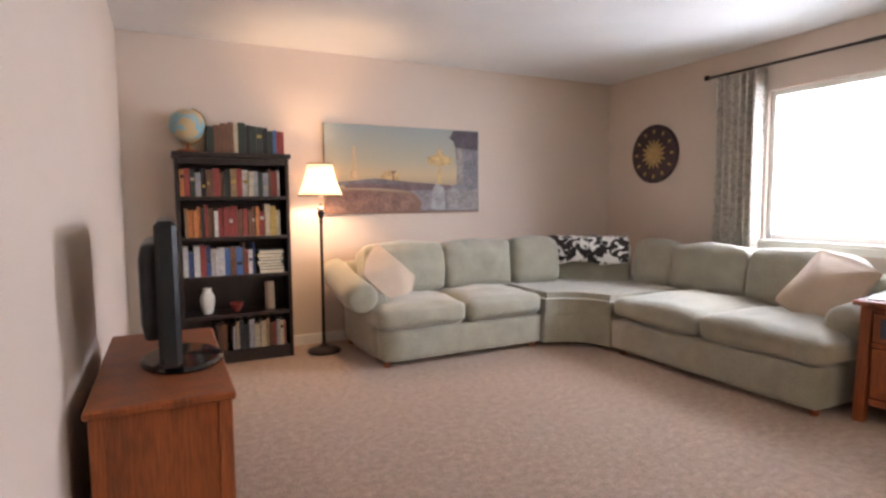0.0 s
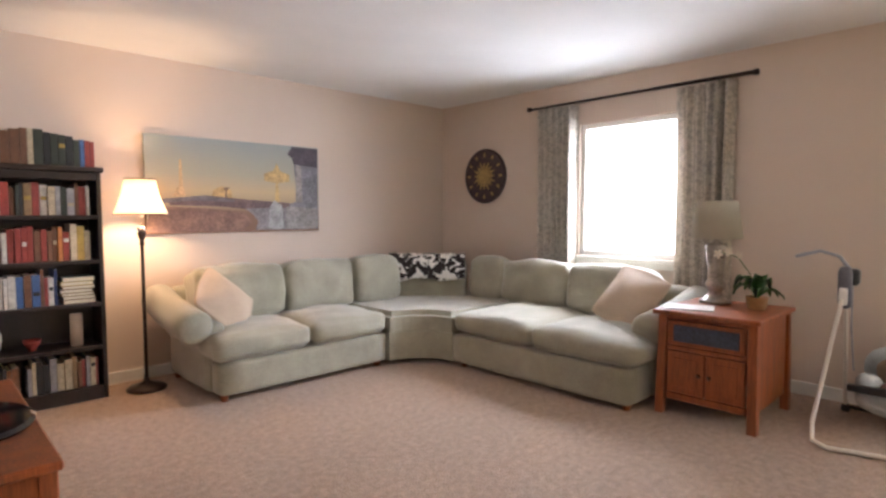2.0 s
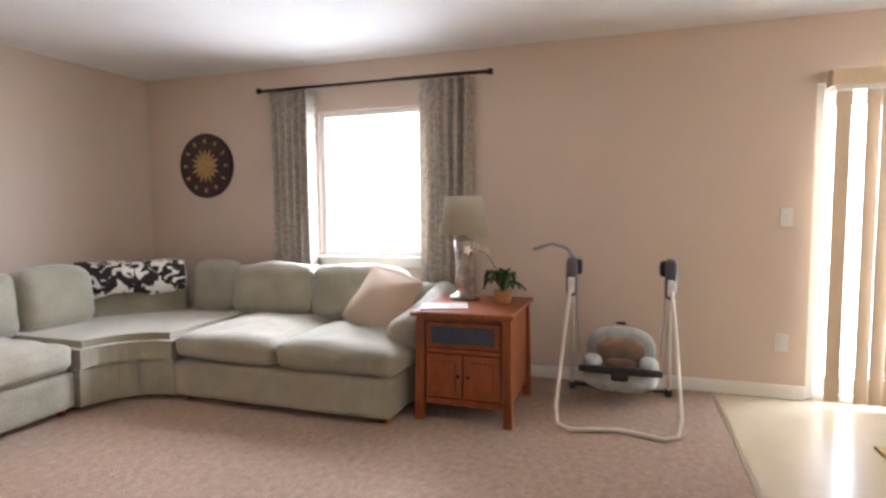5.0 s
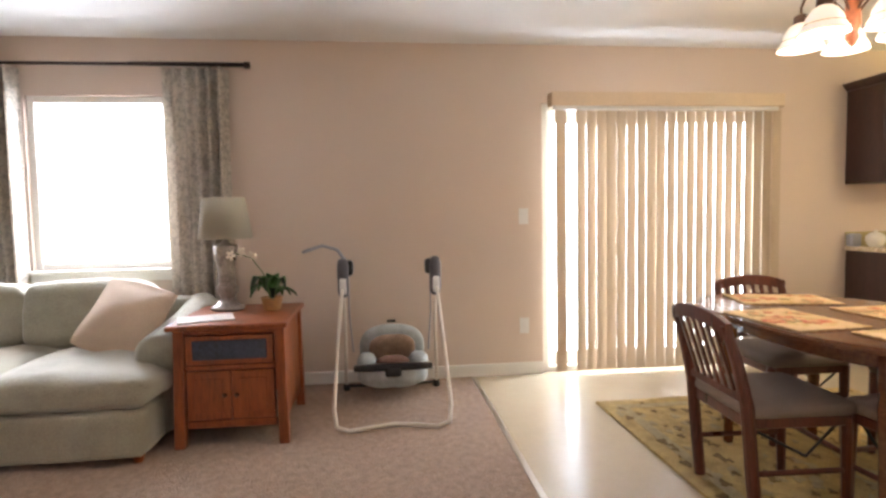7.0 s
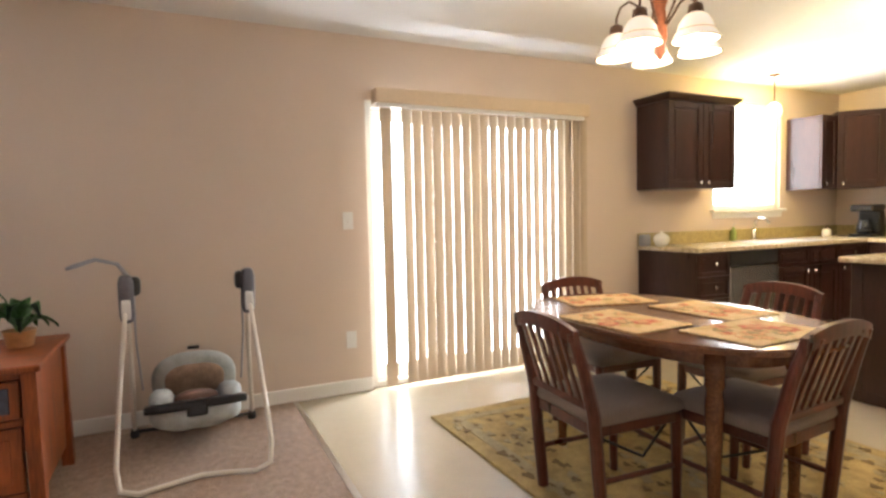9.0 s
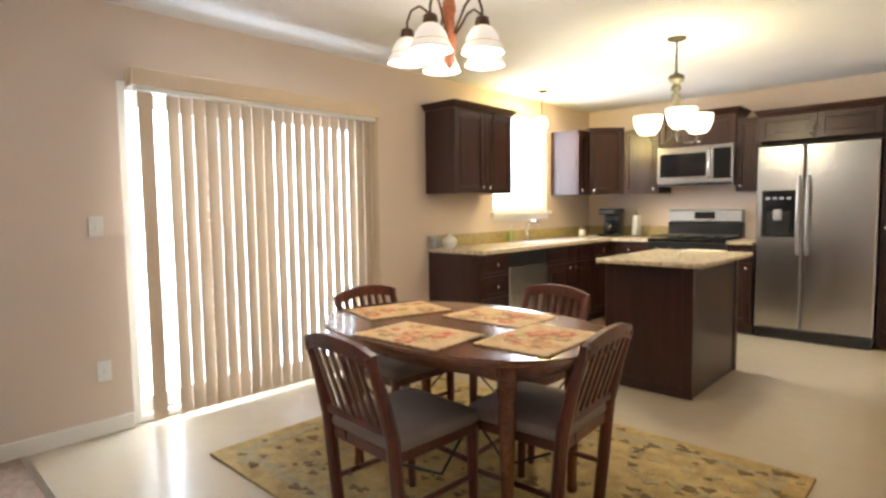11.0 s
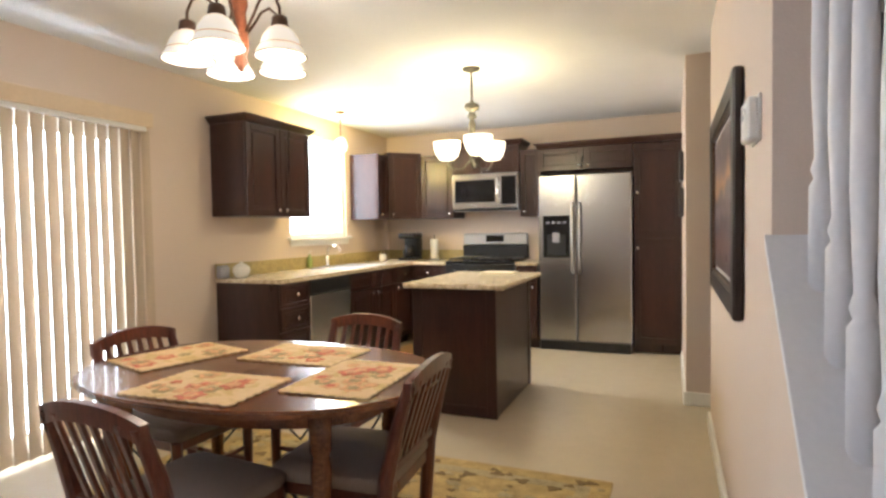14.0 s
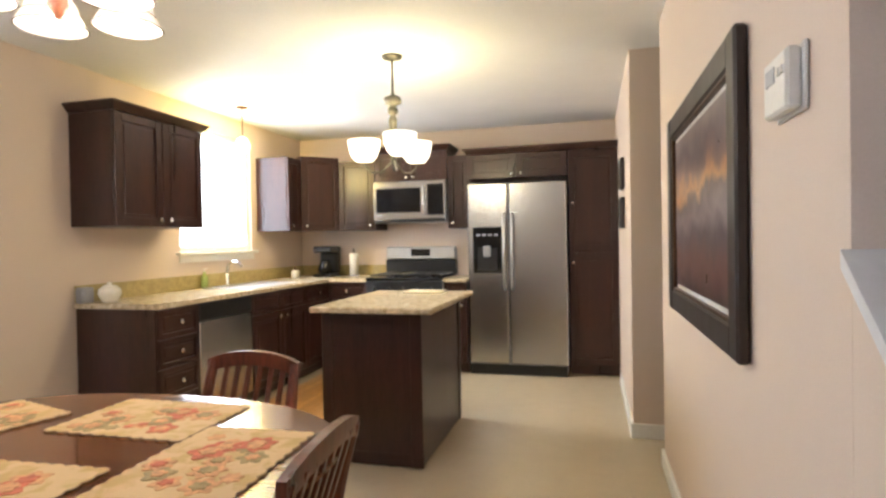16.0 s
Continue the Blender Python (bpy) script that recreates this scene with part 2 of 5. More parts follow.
def lathe(bm, profile, at=(0, 0, 0), seg=24, cap=True):
    """A turned shape from (radius, height) pairs."""
    rings = [[bm.verts.new((at[0] + r * math.cos(a), at[1] + r * math.sin(a), at[2] + z)) for a in (2 * math.pi * k / seg for k in range(seg))] for r, z in profile]
    for r, s in zip(rings, rings[1:]):
        for k in range(seg):
            bm.faces.new([r[k - 1], r[k], s[k], s[k - 1]])
    if cap:
        bm.faces.new(rings[0])
        bm.faces.new(rings[-1])
    return bm


def soft_box(bm, m, hx, hy, hz, r=0.05, bulge=0.0, n=9, wrinkle=0.004, pinch=0.0):
    """An upholstered block: rounded, bulging, slightly uneven. m places it."""
    seen = {}

    def vert(p):
        key = tuple(round(c, 4) for c in p)
        if key not in seen:
            h = (hx, hy, hz)
            q = Vector([p[k] * h[k] for k in range(3)])
            inner = Vector([max(-h[k] + min(r, h[k]), min(h[k] - min(r, h[k]), q[k])) for k in range(3)])
            d = q - inner
            q = inner + d.normalized() * min(r, max(abs(d.x), abs(d.y), abs(d.z))) if d.length > 1e-6 else q
            q.z += bulge * p[2] * (1 - p[0] ** 2) * (1 - p[1] ** 2)
            q.y += 0.6 * bulge * p[1] * (1 - p[0] ** 2) * (1 - p[2] ** 2)
            q.z *= 1 - pinch * max(abs(p[0]), abs(p[1])) ** 2
            q += wrinkle * noise.noise_vector(m.translation * 3 + q * 7)
            seen[key] = bm.verts.new(m @ q)
        return seen[key]

    g = [-1 + 2 * k / n for k in range(n + 1)]
    for a in range(3):
        for s in (-1, 1):
            for i in range(n):
                for j in range(n):
                    quad = []
                    for u, w in ((g[i], g[j]), (g[i + 1], g[j]), (g[i + 1], g[j + 1]), (g[i], g[j + 1])):
                        p = [0, 0, 0]
                        p[a], p[(a + 1) % 3], p[(a + 2) % 3] = s, u, w
                        quad.append(vert(p))
                    if len(set(quad)) == 4:
                        bm.faces.new(quad)
    return bm


def part(name, bm, material, parent=None, label="", smooth=False):
    """Links a bmesh as one mesh object, under a thing or a part. The bmesh is in world metres (or the thing's own, when built at the origin)."""
    bmesh.ops.recalc_face_normals(bm, faces=bm.faces)
    for f in bm.faces:
        f.smooth = smooth
    data = bpy.data.meshes.new(name)
    bm.to_mesh(data)
    bm.free()
    data.materials.append(material)
    ob = new(name, data)
    if parent:
        ob.parent = parent
        if parent.parent is None:
            ob.matrix_parent_inverse = parent.matrix_basis.inverted()
    if label:
        ob["label"] = label
    return ob


def thing(name, at, label, category, group="", kind=""):
    ob = new(name)
    ob.empty_display_size = 0.05
    ob.matrix_basis = pose(*at)
    return tagged(ob, label, category, group, kind)


def B():
    return bmesh.new()


def box_part(name, parent, material, x0, y0, z0, x1, y1, z1, b=0.004, label=""):
    return part(name, bx(B(), x0, y0, z0, x1, y1, z1, b), material, parent, label)


def structure(ob, label, category):
    return tagged(ob, label, category, kind="structure")


# ---- structure ----
TOP, WEST, SOUTH = 2.38, -4.5, -10.5


def wall_x(name, x0, x1, y0, y1, holes, label, material=M_WALL, top=TOP):
    """A wall along y between x0 and x1, with holes (ya, yb, za, zb)."""
    ys = sorted({y0, y1, *(h[0] for h in holes), *(h[1] for h in holes)})
    bm = B()
    for a, b in zip(ys, ys[1:]):
        inside = [h for h in holes if h[0] <= a + 1e-6 and b <= h[1] + 1e-6]
        if not inside:
            bx(bm, x0, a, 0, x1, b, top, 0)
        for h in inside:
            if h[2] > 0:
                bx(bm, x0, a, 0, x1, b, h[2], 0)
            bx(bm, x0, a, h[3], x1, b, top, 0)
    bmesh.ops.remove_doubles(bm, verts=bm.verts, dist=1e-5)
    return structure(part(name, bm, material), label, "wall")


WIN1, SLIDER, WIN2 = (-2.645, -1.75, 0.855, 2.005), (-6.96, -5.215, 0.0, 1.97), (-9.54, -8.58, 1.18, 2.2)
wall_x("wall_east", 0.0, 0.15, SOUTH - 0.15, 0.15, (WIN1, SLIDER, WIN2), "beige painted wall with two windows and a patio door")
structure(part("wall_north", bx(B(), WEST - 0.15, 0, 0, 0, 0.15, TOP, 0), M_WALL), "beige painted living room wall behind the sofa", "wall")
structure(part("wall_south", bx(B(), WEST - 0.15, SOUTH - 0.15, 0, 0, SOUTH, TOP, 0), M_WALL), "beige painted kitchen wall behind the range", "wall")
structure(part("wall_west", bx(B(), WEST - 0.15, -4.9, 0, WEST, 0, TOP, 0), M_WALL), "beige painted wall behind the television stand", "wall")
# carries on the west wall, its shade painted in as grey
structure(part("wall_stairwell", bx(B(), WEST - 0.15, SOUTH, 0, WEST, -4.9, TOP, 0), M_STAIRWALL), "stairwell wall, coloured grey to stand for its shade", "wall")
structure(part("wall_picture", bx(B(), -3.62, -8.05, 0, -3.5, -5.81, TOP, 0), M_WALL), "beige wall beside the stairs, hung with a framed picture", "wall")
structure(part("wall_kitchen_west", bx(B(), -3.49, SOUTH, 0, -3.37, -8.475, TOP, 0), M_WALL), "beige kitchen side wall with two small pictures", "wall")
structure(part("wall_hall", bx(B(), WEST, -8.595, 0, -3.49, -8.475, TOP, 0), M_WALL), "beige end wall of the short hall", "wall")
structure(part("ceiling", bx(B(), WEST - 0.15, SOUTH - 0.15, TOP, 0.15, 0.15, TOP + 0.15, 0), M_CEIL), "white lightly textured flat ceiling", "ceiling")
bm = bx(B(), WEST - 0.15, -4.68, -0.1, 0.15, 0.15, 0.0, 0)
structure(part("floor_carpet", bm, M_CARPET), "beige cut-pile carpet of the living room", "floor")
structure(part("floor_vinyl", bx(B(), -3.6, SOUTH - 0.15, -0.1, 0.15, -4.684, -0.006, 0), M_VINYL), "cream mottled vinyl floor of the kitchen", "floor")
structure(part("floor_hall", bx(B(), WEST - 0.15, SOUTH - 0.15, -0.1, -3.604, -4.684, -0.006, 0), M_OAK), "brown wooden hall floor", "floor")
structure(part("floor_strip", bx(B(), -3.6, -4.70, -0.006, 0.0, -4.67, 0.003, 0.002), M_NICKEL), "thin metal strip between carpet and vinyl", "trim")
structure(part("ground", bx(B(), 0.16, -60, -0.4, 60, 60, -0.25, 0), mat("lawn", (0.07, 0.11, 0.04), 0.95, var=0.4, scale=2, bump=0.6, bscale=40)), "mown grass outside the windows", "ground")


def baseboard(x0, y0, x1, y1, off):
    bm = B()
    ox, oy = off
    bx(bm, min(x0, x1, x0 + 0.016 * ox, x1 + 0.016 * ox), min(y0, y1, y0 + 0.016 * oy, y1 + 0.016 * oy), -0.004, max(x0, x1, x0 + 0.016 * ox, x1 + 0.016 * ox), max(y0, y1, y0 + 0.016 * oy, y1 + 0.016 * oy), 0.085, 0.004)
    structure(part("baseboard", bm, M_TRIM), "white painted wooden baseboard", "baseboard")


baseboard(0, 0, 0, -5.215, (-1, 0))
baseboard(0, -7.03, 0, -7.63, (-1, 0))
baseboard(WEST, 0, -0.016, 0, (0, -1))
baseboard(WEST, -0.016, WEST, -4.9, (1, 0))
baseboard(-3.5, -5.0, -3.5, -8.05, (1, 0))
baseboard(-3.37, -8.475, -3.37, -9.8, (1, 0))
baseboard(WEST, -8.475, -3.354, -8.475, (0, 1))
baseboard(-3.62, -8.05, -3.484, -8.05, (0, -1))


# ---- windows and patio door ----
M_PANE = bpy.data.materials.new("window_glass")
M_PANE.use_nodes = True
pb = M_PANE.node_tree.nodes["Principled BSDF"]
pb.inputs["Transmission Weight"].default_value, pb.inputs["Roughness"].default_value, pb.inputs["IOR"].default_value = 1.0, 0.0, 1.02


def window(name, hole, label, rails=1):
    y0, y1, z0, z1 = hole
    w = thing(name, (0, (y0 + y1) / 2, z0), label, "window", kind="structure")
    f = B()
    t = 0.045
    bx(f, 0.03, y0, z0, 0.10, y0 + t, z1), bx(f, 0.03, y1 - t, z0, 0.10, y1, z1)
    bx(f, 0.03, y0 + t, z0, 0.10, y1 - t, z0 + t), bx(f, 0.03, y0 + t, z1 - t, 0.10, y1 - t, z1)
    part("window_frame", f, M_TRIM, w)
    if rails:
        zm = (z0 + z1) / 2
        box_part("meeting_rail", w, M_TRIM, 0.045, y0 + t, zm - 0.018, 0.09, y1 - t, zm + 0.018)
    for a, b in ((z0 + t, z1 - t),):
        g = box_part("pane", w, M_PANE, 0.062, y0 + t, a, 0.066, y1 - t, b, 0)
        g.visible_shadow = False
    box_part("window_sill", w, M_TRIM, -0.045, y0 - 0.05, z0 - 0.028, 0.03, y1 + 0.05, z0 - 0.002)
    box_part("apron", w, M_TRIM, -0.014, y0 - 0.02, z0 - 0.085, -0.002, y1 + 0.02, z0 - 0.03)


window("window_1", WIN1, "white double-hung window behind the sofa, bright sky outside", 0)
window("window_2", WIN2, "white kitchen window above the sink, bright sky outside", 0)

d = thing("door_1", (0, -6.1, 0), "white sliding glass patio door behind vertical blinds", "patio door", kind="structure")
y0, y1, z0, z1 = SLIDER
f = B()
for a, b in ((y0, y0 + 0.05), (y1 - 0.05, y1)):
    bx(f, 0.02, a, 0.0, 0.12, b, z1)
bx(f, 0.02, y0 + 0.05, z1 - 0.05, 0.12, y1 - 0.05, z1), bx(f, 0.02, y0 + 0.05, -0.003, 0.12, y1 - 0.05, 0.035)
part("door_frame", f, M_TRIM, d)
for n, (a, b, x) in enumerate(((y0 + 0.05, -6.07, 0.045), (-6.13, y1 - 0.05, 0.085))):
    f = B()
    bx(f, x, a, 0.036, x + 0.03, a + 0.07, z1 - 0.051), bx(f, x, b - 0.07, 0.036, x + 0.03, b, z1 - 0.051)
    bx(f, x, a + 0.07, 0.036, x + 0.03, b - 0.07, 0.13), bx(f, x, a + 0.07, z1 - 0.13, x + 0.03, b - 0.07, z1 - 0.051)
    leaf = part("sliding_panel", f, M_TRIM, d)
    g = box_part("pane", leaf, M_PANE, x + 0.013, a + 0.07, 0.13, x + 0.017, b - 0.07, z1 - 0.13, 0)
    g.visible_shadow = False

# vertical blinds and valance
d = thing("vertical_blinds", (-0.09, -6.1, 0), "closed beige vertical blinds, backlit, over the patio door", "blinds")
f = bx(B(), -0.125, -7.02, 1.93, -0.112, -5.255, 2.025, 0.003)
bx(f, -0.112, -7.02, 1.93, -0.02, -7.008, 2.025), bx(f, -0.112, -5.267, 1.93, -0.02, -5.255, 2.025)
part("valance", f, M_VALANCE, d, "beige valance board")
box_part("head_rail", d, M_WHITEPL, -0.10, -6.99, 1.905, -0.06, -5.28, 1.935)
for n in range(22):
    y = -5.335 - (0.0 if n == 0 else 0.075 + n * 0.0755)
    ang = radians(100 if n == 0 else 106.5 + random.uniform(-3.5, 3.5))
    f = B()
    ring = []
    for k in range(6):
        u = -0.044 + 0.088 * k / 5
        bow = 0.006 * (1 - (u / 0.044) ** 2)
        px, py = u * math.cos(ang) + bow * math.sin(ang), u * math.sin(ang) - bow * math.cos(ang)
        ring.append((-0.075 + px, y + py))
    outline = ring + [(a + 0.0012 * math.sin(ang), b - 0.0012 * math.cos(ang)) for a, b in reversed(ring)]
    prism(f, outline, 0.02, 1.915)
    part("slat", f, M_BLIND, d)


# ---- curtains ----
def curtain(y0, y1, seedling):
    random.seed(seedling)
    c = thing("curtain", (-0.09, (y0 + y1) / 2, 0.3), "grey leaf-print curtain panel hanging from a dark rod", "curtain", "curtains of the window")
    bm = B()
    n, rows = 72, 14
    grid = []
    w = y1 - y0
    ph = random.uniform(0, 6)
    for j in range(rows + 1):
        z = 0.30 + (2.168 - 0.30) * j / rows
        line = []
        for i in range(n + 1):
            u = i / n
            amp = 0.034 + 0.014 * math.sin(ph + 5 * u)
            x = -0.09 + amp * math.sin(u * 2 * math.pi * 5.5 + ph + 0.25 * math.sin(z * 2))
            squeeze = 1 - 0.05 * math.sin(math.pi * j / rows)
            line.append((x, (y0 + y1) / 2 + (u - 0.5) * w * squeeze, z))
        grid.append(line)
    front = [[bm.verts.new(p) for p in line] for line in grid]
    back = [[bm.verts.new((p[0] + 0.004, p[1], p[2])) for p in line] for line in grid]
    for j in range(rows):
        for i in range(n):
            bm.faces.new([front[j][i], front[j][i + 1], front[j + 1][i + 1], front[j + 1][i]])
            bm.faces.new([back[j][i], back[j][i + 1], back[j + 1][i + 1], back[j + 1][i]])
    for i in range(n):
        bm.faces.new([front[0][i], front[0][i + 1], back[0][i + 1], back[0][i]])
        bm.faces.new([front[rows][i], front[rows][i + 1], back[rows][i + 1], back[rows][i]])
    for j in range(rows):
        bm.faces.new([front[j][0], front[j + 1][0], back[j + 1][0], back[j][0]])
        bm.faces.new([front[j][n], front[j + 1][n], back[j + 1][n], back[j][n]])
    part("panel", bm, M_CURTAIN, c, smooth=True)


curtain(-1.76, -1.38, 3)
curtain(-3.06, -2.66, 4)
r = thing("curtain_rod", (-0.09, -2.22, 2.2), "dark bronze curtain rod with end caps above the window", "curtain rod")
part("rod", tube(B(), [(-0.09, -1.27, 2.185), (-0.09, -2.75, 2.19)], 0.011), M_ROD, r, smooth=True)
part("outer_rod", tube(B(), [(-0.09, -2.45, 2.19), (-0.09, -3.18, 2.19)], 0.0145), M_ROD, r, smooth=True)
for y in (-1.26, -3.19):
    part("finial", lathe(B(), [(0.005, -0.02), (0.02, -0.018), (0.023, 0), (0.02, 0.018), (0.005, 0.02)], (-0.09, y, 2.188), 14), M_ROD, r, smooth=True)
for y in (-1.45, -2.95):
    f = tube(B(), [(-0.004, y, 2.16), (-0.05, y, 2.165), (-0.09, y, 2.178)], 0.006)
    part("bracket", f, M_ROD, r)


# ---- wall clock and pictures ----
c = thing("wall_clock", (-0.004, -0.645, 1.607), "round dark wall clock with a gold sun face", "clock")
R = Matrix.Translation((-0.004, -0.645, 1.607)) @ pose(0, 0, 0, 0, -90, 0)


def placed(bm, m):
    bmesh.ops.transform(bm, matrix=m, verts=bm.verts)
    return bm


M_CLOCK = mat("dark_plum_clock", (0.045, 0.022, 0.028), 0.45, var=0.3, scale=14)
M_GOLD = mat("gold_paint", (0.45, 0.31, 0.12), 0.45, 0.3, var=0.25, scale=30)
part("case", placed(lathe(B(), [(0.02, 0), (0.275, 0.0), (0.278, 0.02), (0.262, 0.032), (0.24, 0.024), (0.01, 0.022)], seg=48), R), M_CLOCK, c)
part("sun_disc", placed(lathe(B(), [(0.085, 0.0225), (0.085, 0.03), (0.06, 0.036), (0.005, 0.038)], seg=32), R), M_GOLD, c, "gold sun face")
for k in range(16):
    a = k * math.pi / 8
    f = prism(B(), [(0.088, -0.016), (0.15 if k % 2 else 0.135, -0.003), (0.15 if k % 2 else 0.135, 0.003), (0.088, 0.016)], 0.0235, 0.028)
    part("sun_ray", placed(f, R @ pose(0, 0, 0, 0, 0, math.degrees(a))), M_GOLD, c)
for k in range(12):
    f = bx(B(), 0.195, -0.011, 0.0235, 0.232, 0.011, 0.026, 0.001)
    part("hour_mark", placed(f, R @ pose(0, 0, 0, 0, 0, 30 * k)), M_GOLD, c)

p = thing("canvas_picture", (-2.335, -0.004, 1.073), "wide canvas print of a river bridge at sunset", "picture")
M_ART = mat("canvas_sky", (0.45, 0.44, 0.40), 0.75, var=0.05, bump=0.2, bscale=220)
nt = M_ART.node_tree
co, sp, rp = (nt.nodes.new("ShaderNode" + k) for k in ("TexCoord", "SeparateXYZ", "ValToRGB"))
nt.links.new(co.outputs["Generated"], sp.inputs[0])
nt.links.new(sp.outputs["Z"], rp.inputs[0])
cr = rp.color_ramp
for pos, col in ((0.0, (0.20, 0.11, 0.07)), (0.22, (0.22, 0.13, 0.09)), (0.30, (0.38, 0.29, 0.19)), (0.45, (0.54, 0.41, 0.24)), (0.62, (0.42, 0.38, 0.28)), (1.0, (0.30, 0.33, 0.32))):
    e = cr.elements[0] if pos == 0.0 else cr.elements[-1] if pos == 1.0 else cr.elements.new(pos)
    e.color = (*col, 1)
nt.links.new(rp.outputs[0], nt.nodes["Principled BSDF"].inputs["Base Color"])
box_part("canvas", p, M_ART, -3.06, -0.034, 1.073, -1.608, -0.004, 1.815, 0.003)
X0, Z0, W, H = -3.06, 1.073, 1.452, 0.742


def patch(name, pts, colour, depth=0.001, rough=0.75):
    bm = B()
    lo = [bm.verts.new((X0 + u * W, -0.0345, Z0 + v * H)) for u, v in pts]
    hi = [bm.verts.new((X0 + u * W, -0.0345 - depth, Z0 + v * H)) for u, v in pts]
    bm.faces.new(hi), bm.faces.new(lo)
    for k in range(len(pts)):
        bm.faces.new([lo[k - 1], lo[k], hi[k], hi[k - 1]])
    part(name, bm, mat("paint_" + name, colour, rough, var=0.35, scale=14, bscale=50), p)


patch("painted_masonry", [(0.80, 0.02), (0.995, 0.02), (0.995, 0.99), (0.83, 0.985), (0.79, 0.90), (0.83, 0.84), (0.84, 0.6), (0.85, 0.35), (0.80, 0.32)], (0.19, 0.18, 0.20), 0.002)
patch("painted_bridge", [(0.10, 0.36), (0.30, 0.40), (0.55, 0.36), (0.80, 0.33), (0.80, 0.27), (0.66, 0.26), (0.55, 0.25), (0.40, 0.28), (0.28, 0.29), (0.12, 0.29)], (0.15, 0.10, 0.10), 0.0015)
patch("painted_arch", [(0.52, 0.26), (0.66, 0.27), (0.80, 0.27), (0.80, 0.02), (0.58, 0.02), (0.60, 0.12), (0.56, 0.21)], (0.21, 0.19, 0.20), 0.0018)
patch("painted_statue", [(0.66, 0.03), (0.76, 0.03), (0.75, 0.30), (0.70, 0.36), (0.67, 0.28)], (0.34, 0.33, 0.33), 0.0025)
patch("painted_lamp_post", [(0.705, 0.34), (0.735, 0.34), (0.725, 0.56), (0.80, 0.58), (0.80, 0.66), (0.74, 0.70), (0.72, 0.79), (0.70, 0.70), (0.64, 0.66), (0.64, 0.58), (0.713, 0.56)], (0.52, 0.36, 0.16), 0.0022)
patch("painted_monument", [(0.13, 0.38), (0.20, 0.38), (0.185, 0.50), (0.18, 0.76), (0.168, 0.76), (0.165, 0.50)], (0.52, 0.36, 0.20), 0.0012)
patch("painted_quay", [(0.005, 0.02), (0.5, 0.02), (0.56, 0.10), (0.52, 0.22), (0.3, 0.26), (0.005, 0.28)], (0.22, 0.125, 0.095), 0.0012)
patch("painted_capital", [(0.79, 0.90), (0.82, 0.99), (0.995, 0.99), (0.995, 0.76), (0.83, 0.79), (0.82, 0.86)], (0.085, 0.07, 0.085), 0.0026)
patch("painted_column", [(0.84, 0.34), (0.885, 0.34), (0.88, 0.77), (0.845, 0.78)], (0.30, 0.27, 0.25), 0.0024)
patch("painted_parapet", [(0.77, 0.03), (0.99, 0.03), (0.99, 0.27), (0.78, 0.29)], (0.27, 0.25, 0.24), 0.0023)
patch("painted_lamp", [(0.405, 0.37), (0.42, 0.37), (0.418, 0.45), (0.435, 0.49), (0.395, 0.49), (0.408, 0.45)], (0.20, 0.13, 0.08), 0.0013)
patch("painted_shore", [(0.02, 0.33), (0.10, 0.36), (0.30, 0.40), (0.46, 0.36), (0.46, 0.33), (0.25, 0.345), (0.02, 0.30)], (0.15, 0.13, 0.14), 0.0019)
patch("painted_building", [(0.33, 0.38), (0.45, 0.37), (0.44, 0.46), (0.39, 0.50), (0.345, 0.46)], (0.50, 0.33, 0.15), 0.0011)


def framed(name, y0, y1, z0, z1, x, t, matw, label, colours):
    """A picture in a dark frame on a wall that faces east at x."""
    g = thing(name, (x, (y0 + y1) / 2, z0), label, "picture")
    f = B()
    bx(f, x + 0.003, y0, z0, x + 0.035, y0 + t, z1, 0.008), bx(f, x + 0.003, y1 - t, z0, x + 0.035, y1, z1, 0.008)
    bx(f, x + 0.003, y0 + t, z0, x + 0.033, y1 - t, z0 + t, 0.008), bx(f, x + 0.003, y0 + t, z1 - t, x + 0.033, y1 - t, z1, 0.008)
    part("frame", f, M_DARKWOOD, g, "dark carved wooden frame")
    if matw:
        box_part("mount", g, M_WHITEPL, x + 0.004, y0 + t, z0 + t, x + 0.012, y1 - t, z1 - t, 0.001, "white mount")
    a, b, c0, c1 = y0 + t + matw, y1 - t - matw, z0 + t + matw, z1 - t - matw
    box_part("print", g, colours[0], x + 0.004, a, c0, x + 0.016, b, c1, 0.001)
    return g, a, b, c0, c1


M_P1 = mat("landscape_print", (0.13, 0.075, 0.075), 0.3, var=0.3)
nt = M_P1.node_tree
co, sp, rp, nz, sh, mx = (nt.nodes.new("ShaderNode" + k) for k in ("TexCoord", "SeparateXYZ", "ValToRGB", "TexNoise", "MapRange", "Math"))
nz.inputs["Scale"].default_value, nz.inputs["Detail"].default_value = 7.0, 6
sh.inputs["To Min"].default_value, sh.inputs["To Max"].default_value = -0.22, 0.22
mx.operation = "ADD"
nt.links.new(co.outputs["Generated"], sp.inputs[0])
nt.links.new(co.outputs["Object"], nz.inputs[0])
nt.links.new(nz.outputs[0], sh.inputs[0])
nt.links.new(sp.outputs["Z"], mx.inputs[0])
nt.links.new(sh.outputs[0], mx.inputs[1])
nt.links.new(mx.outputs[0], rp.inputs[0])
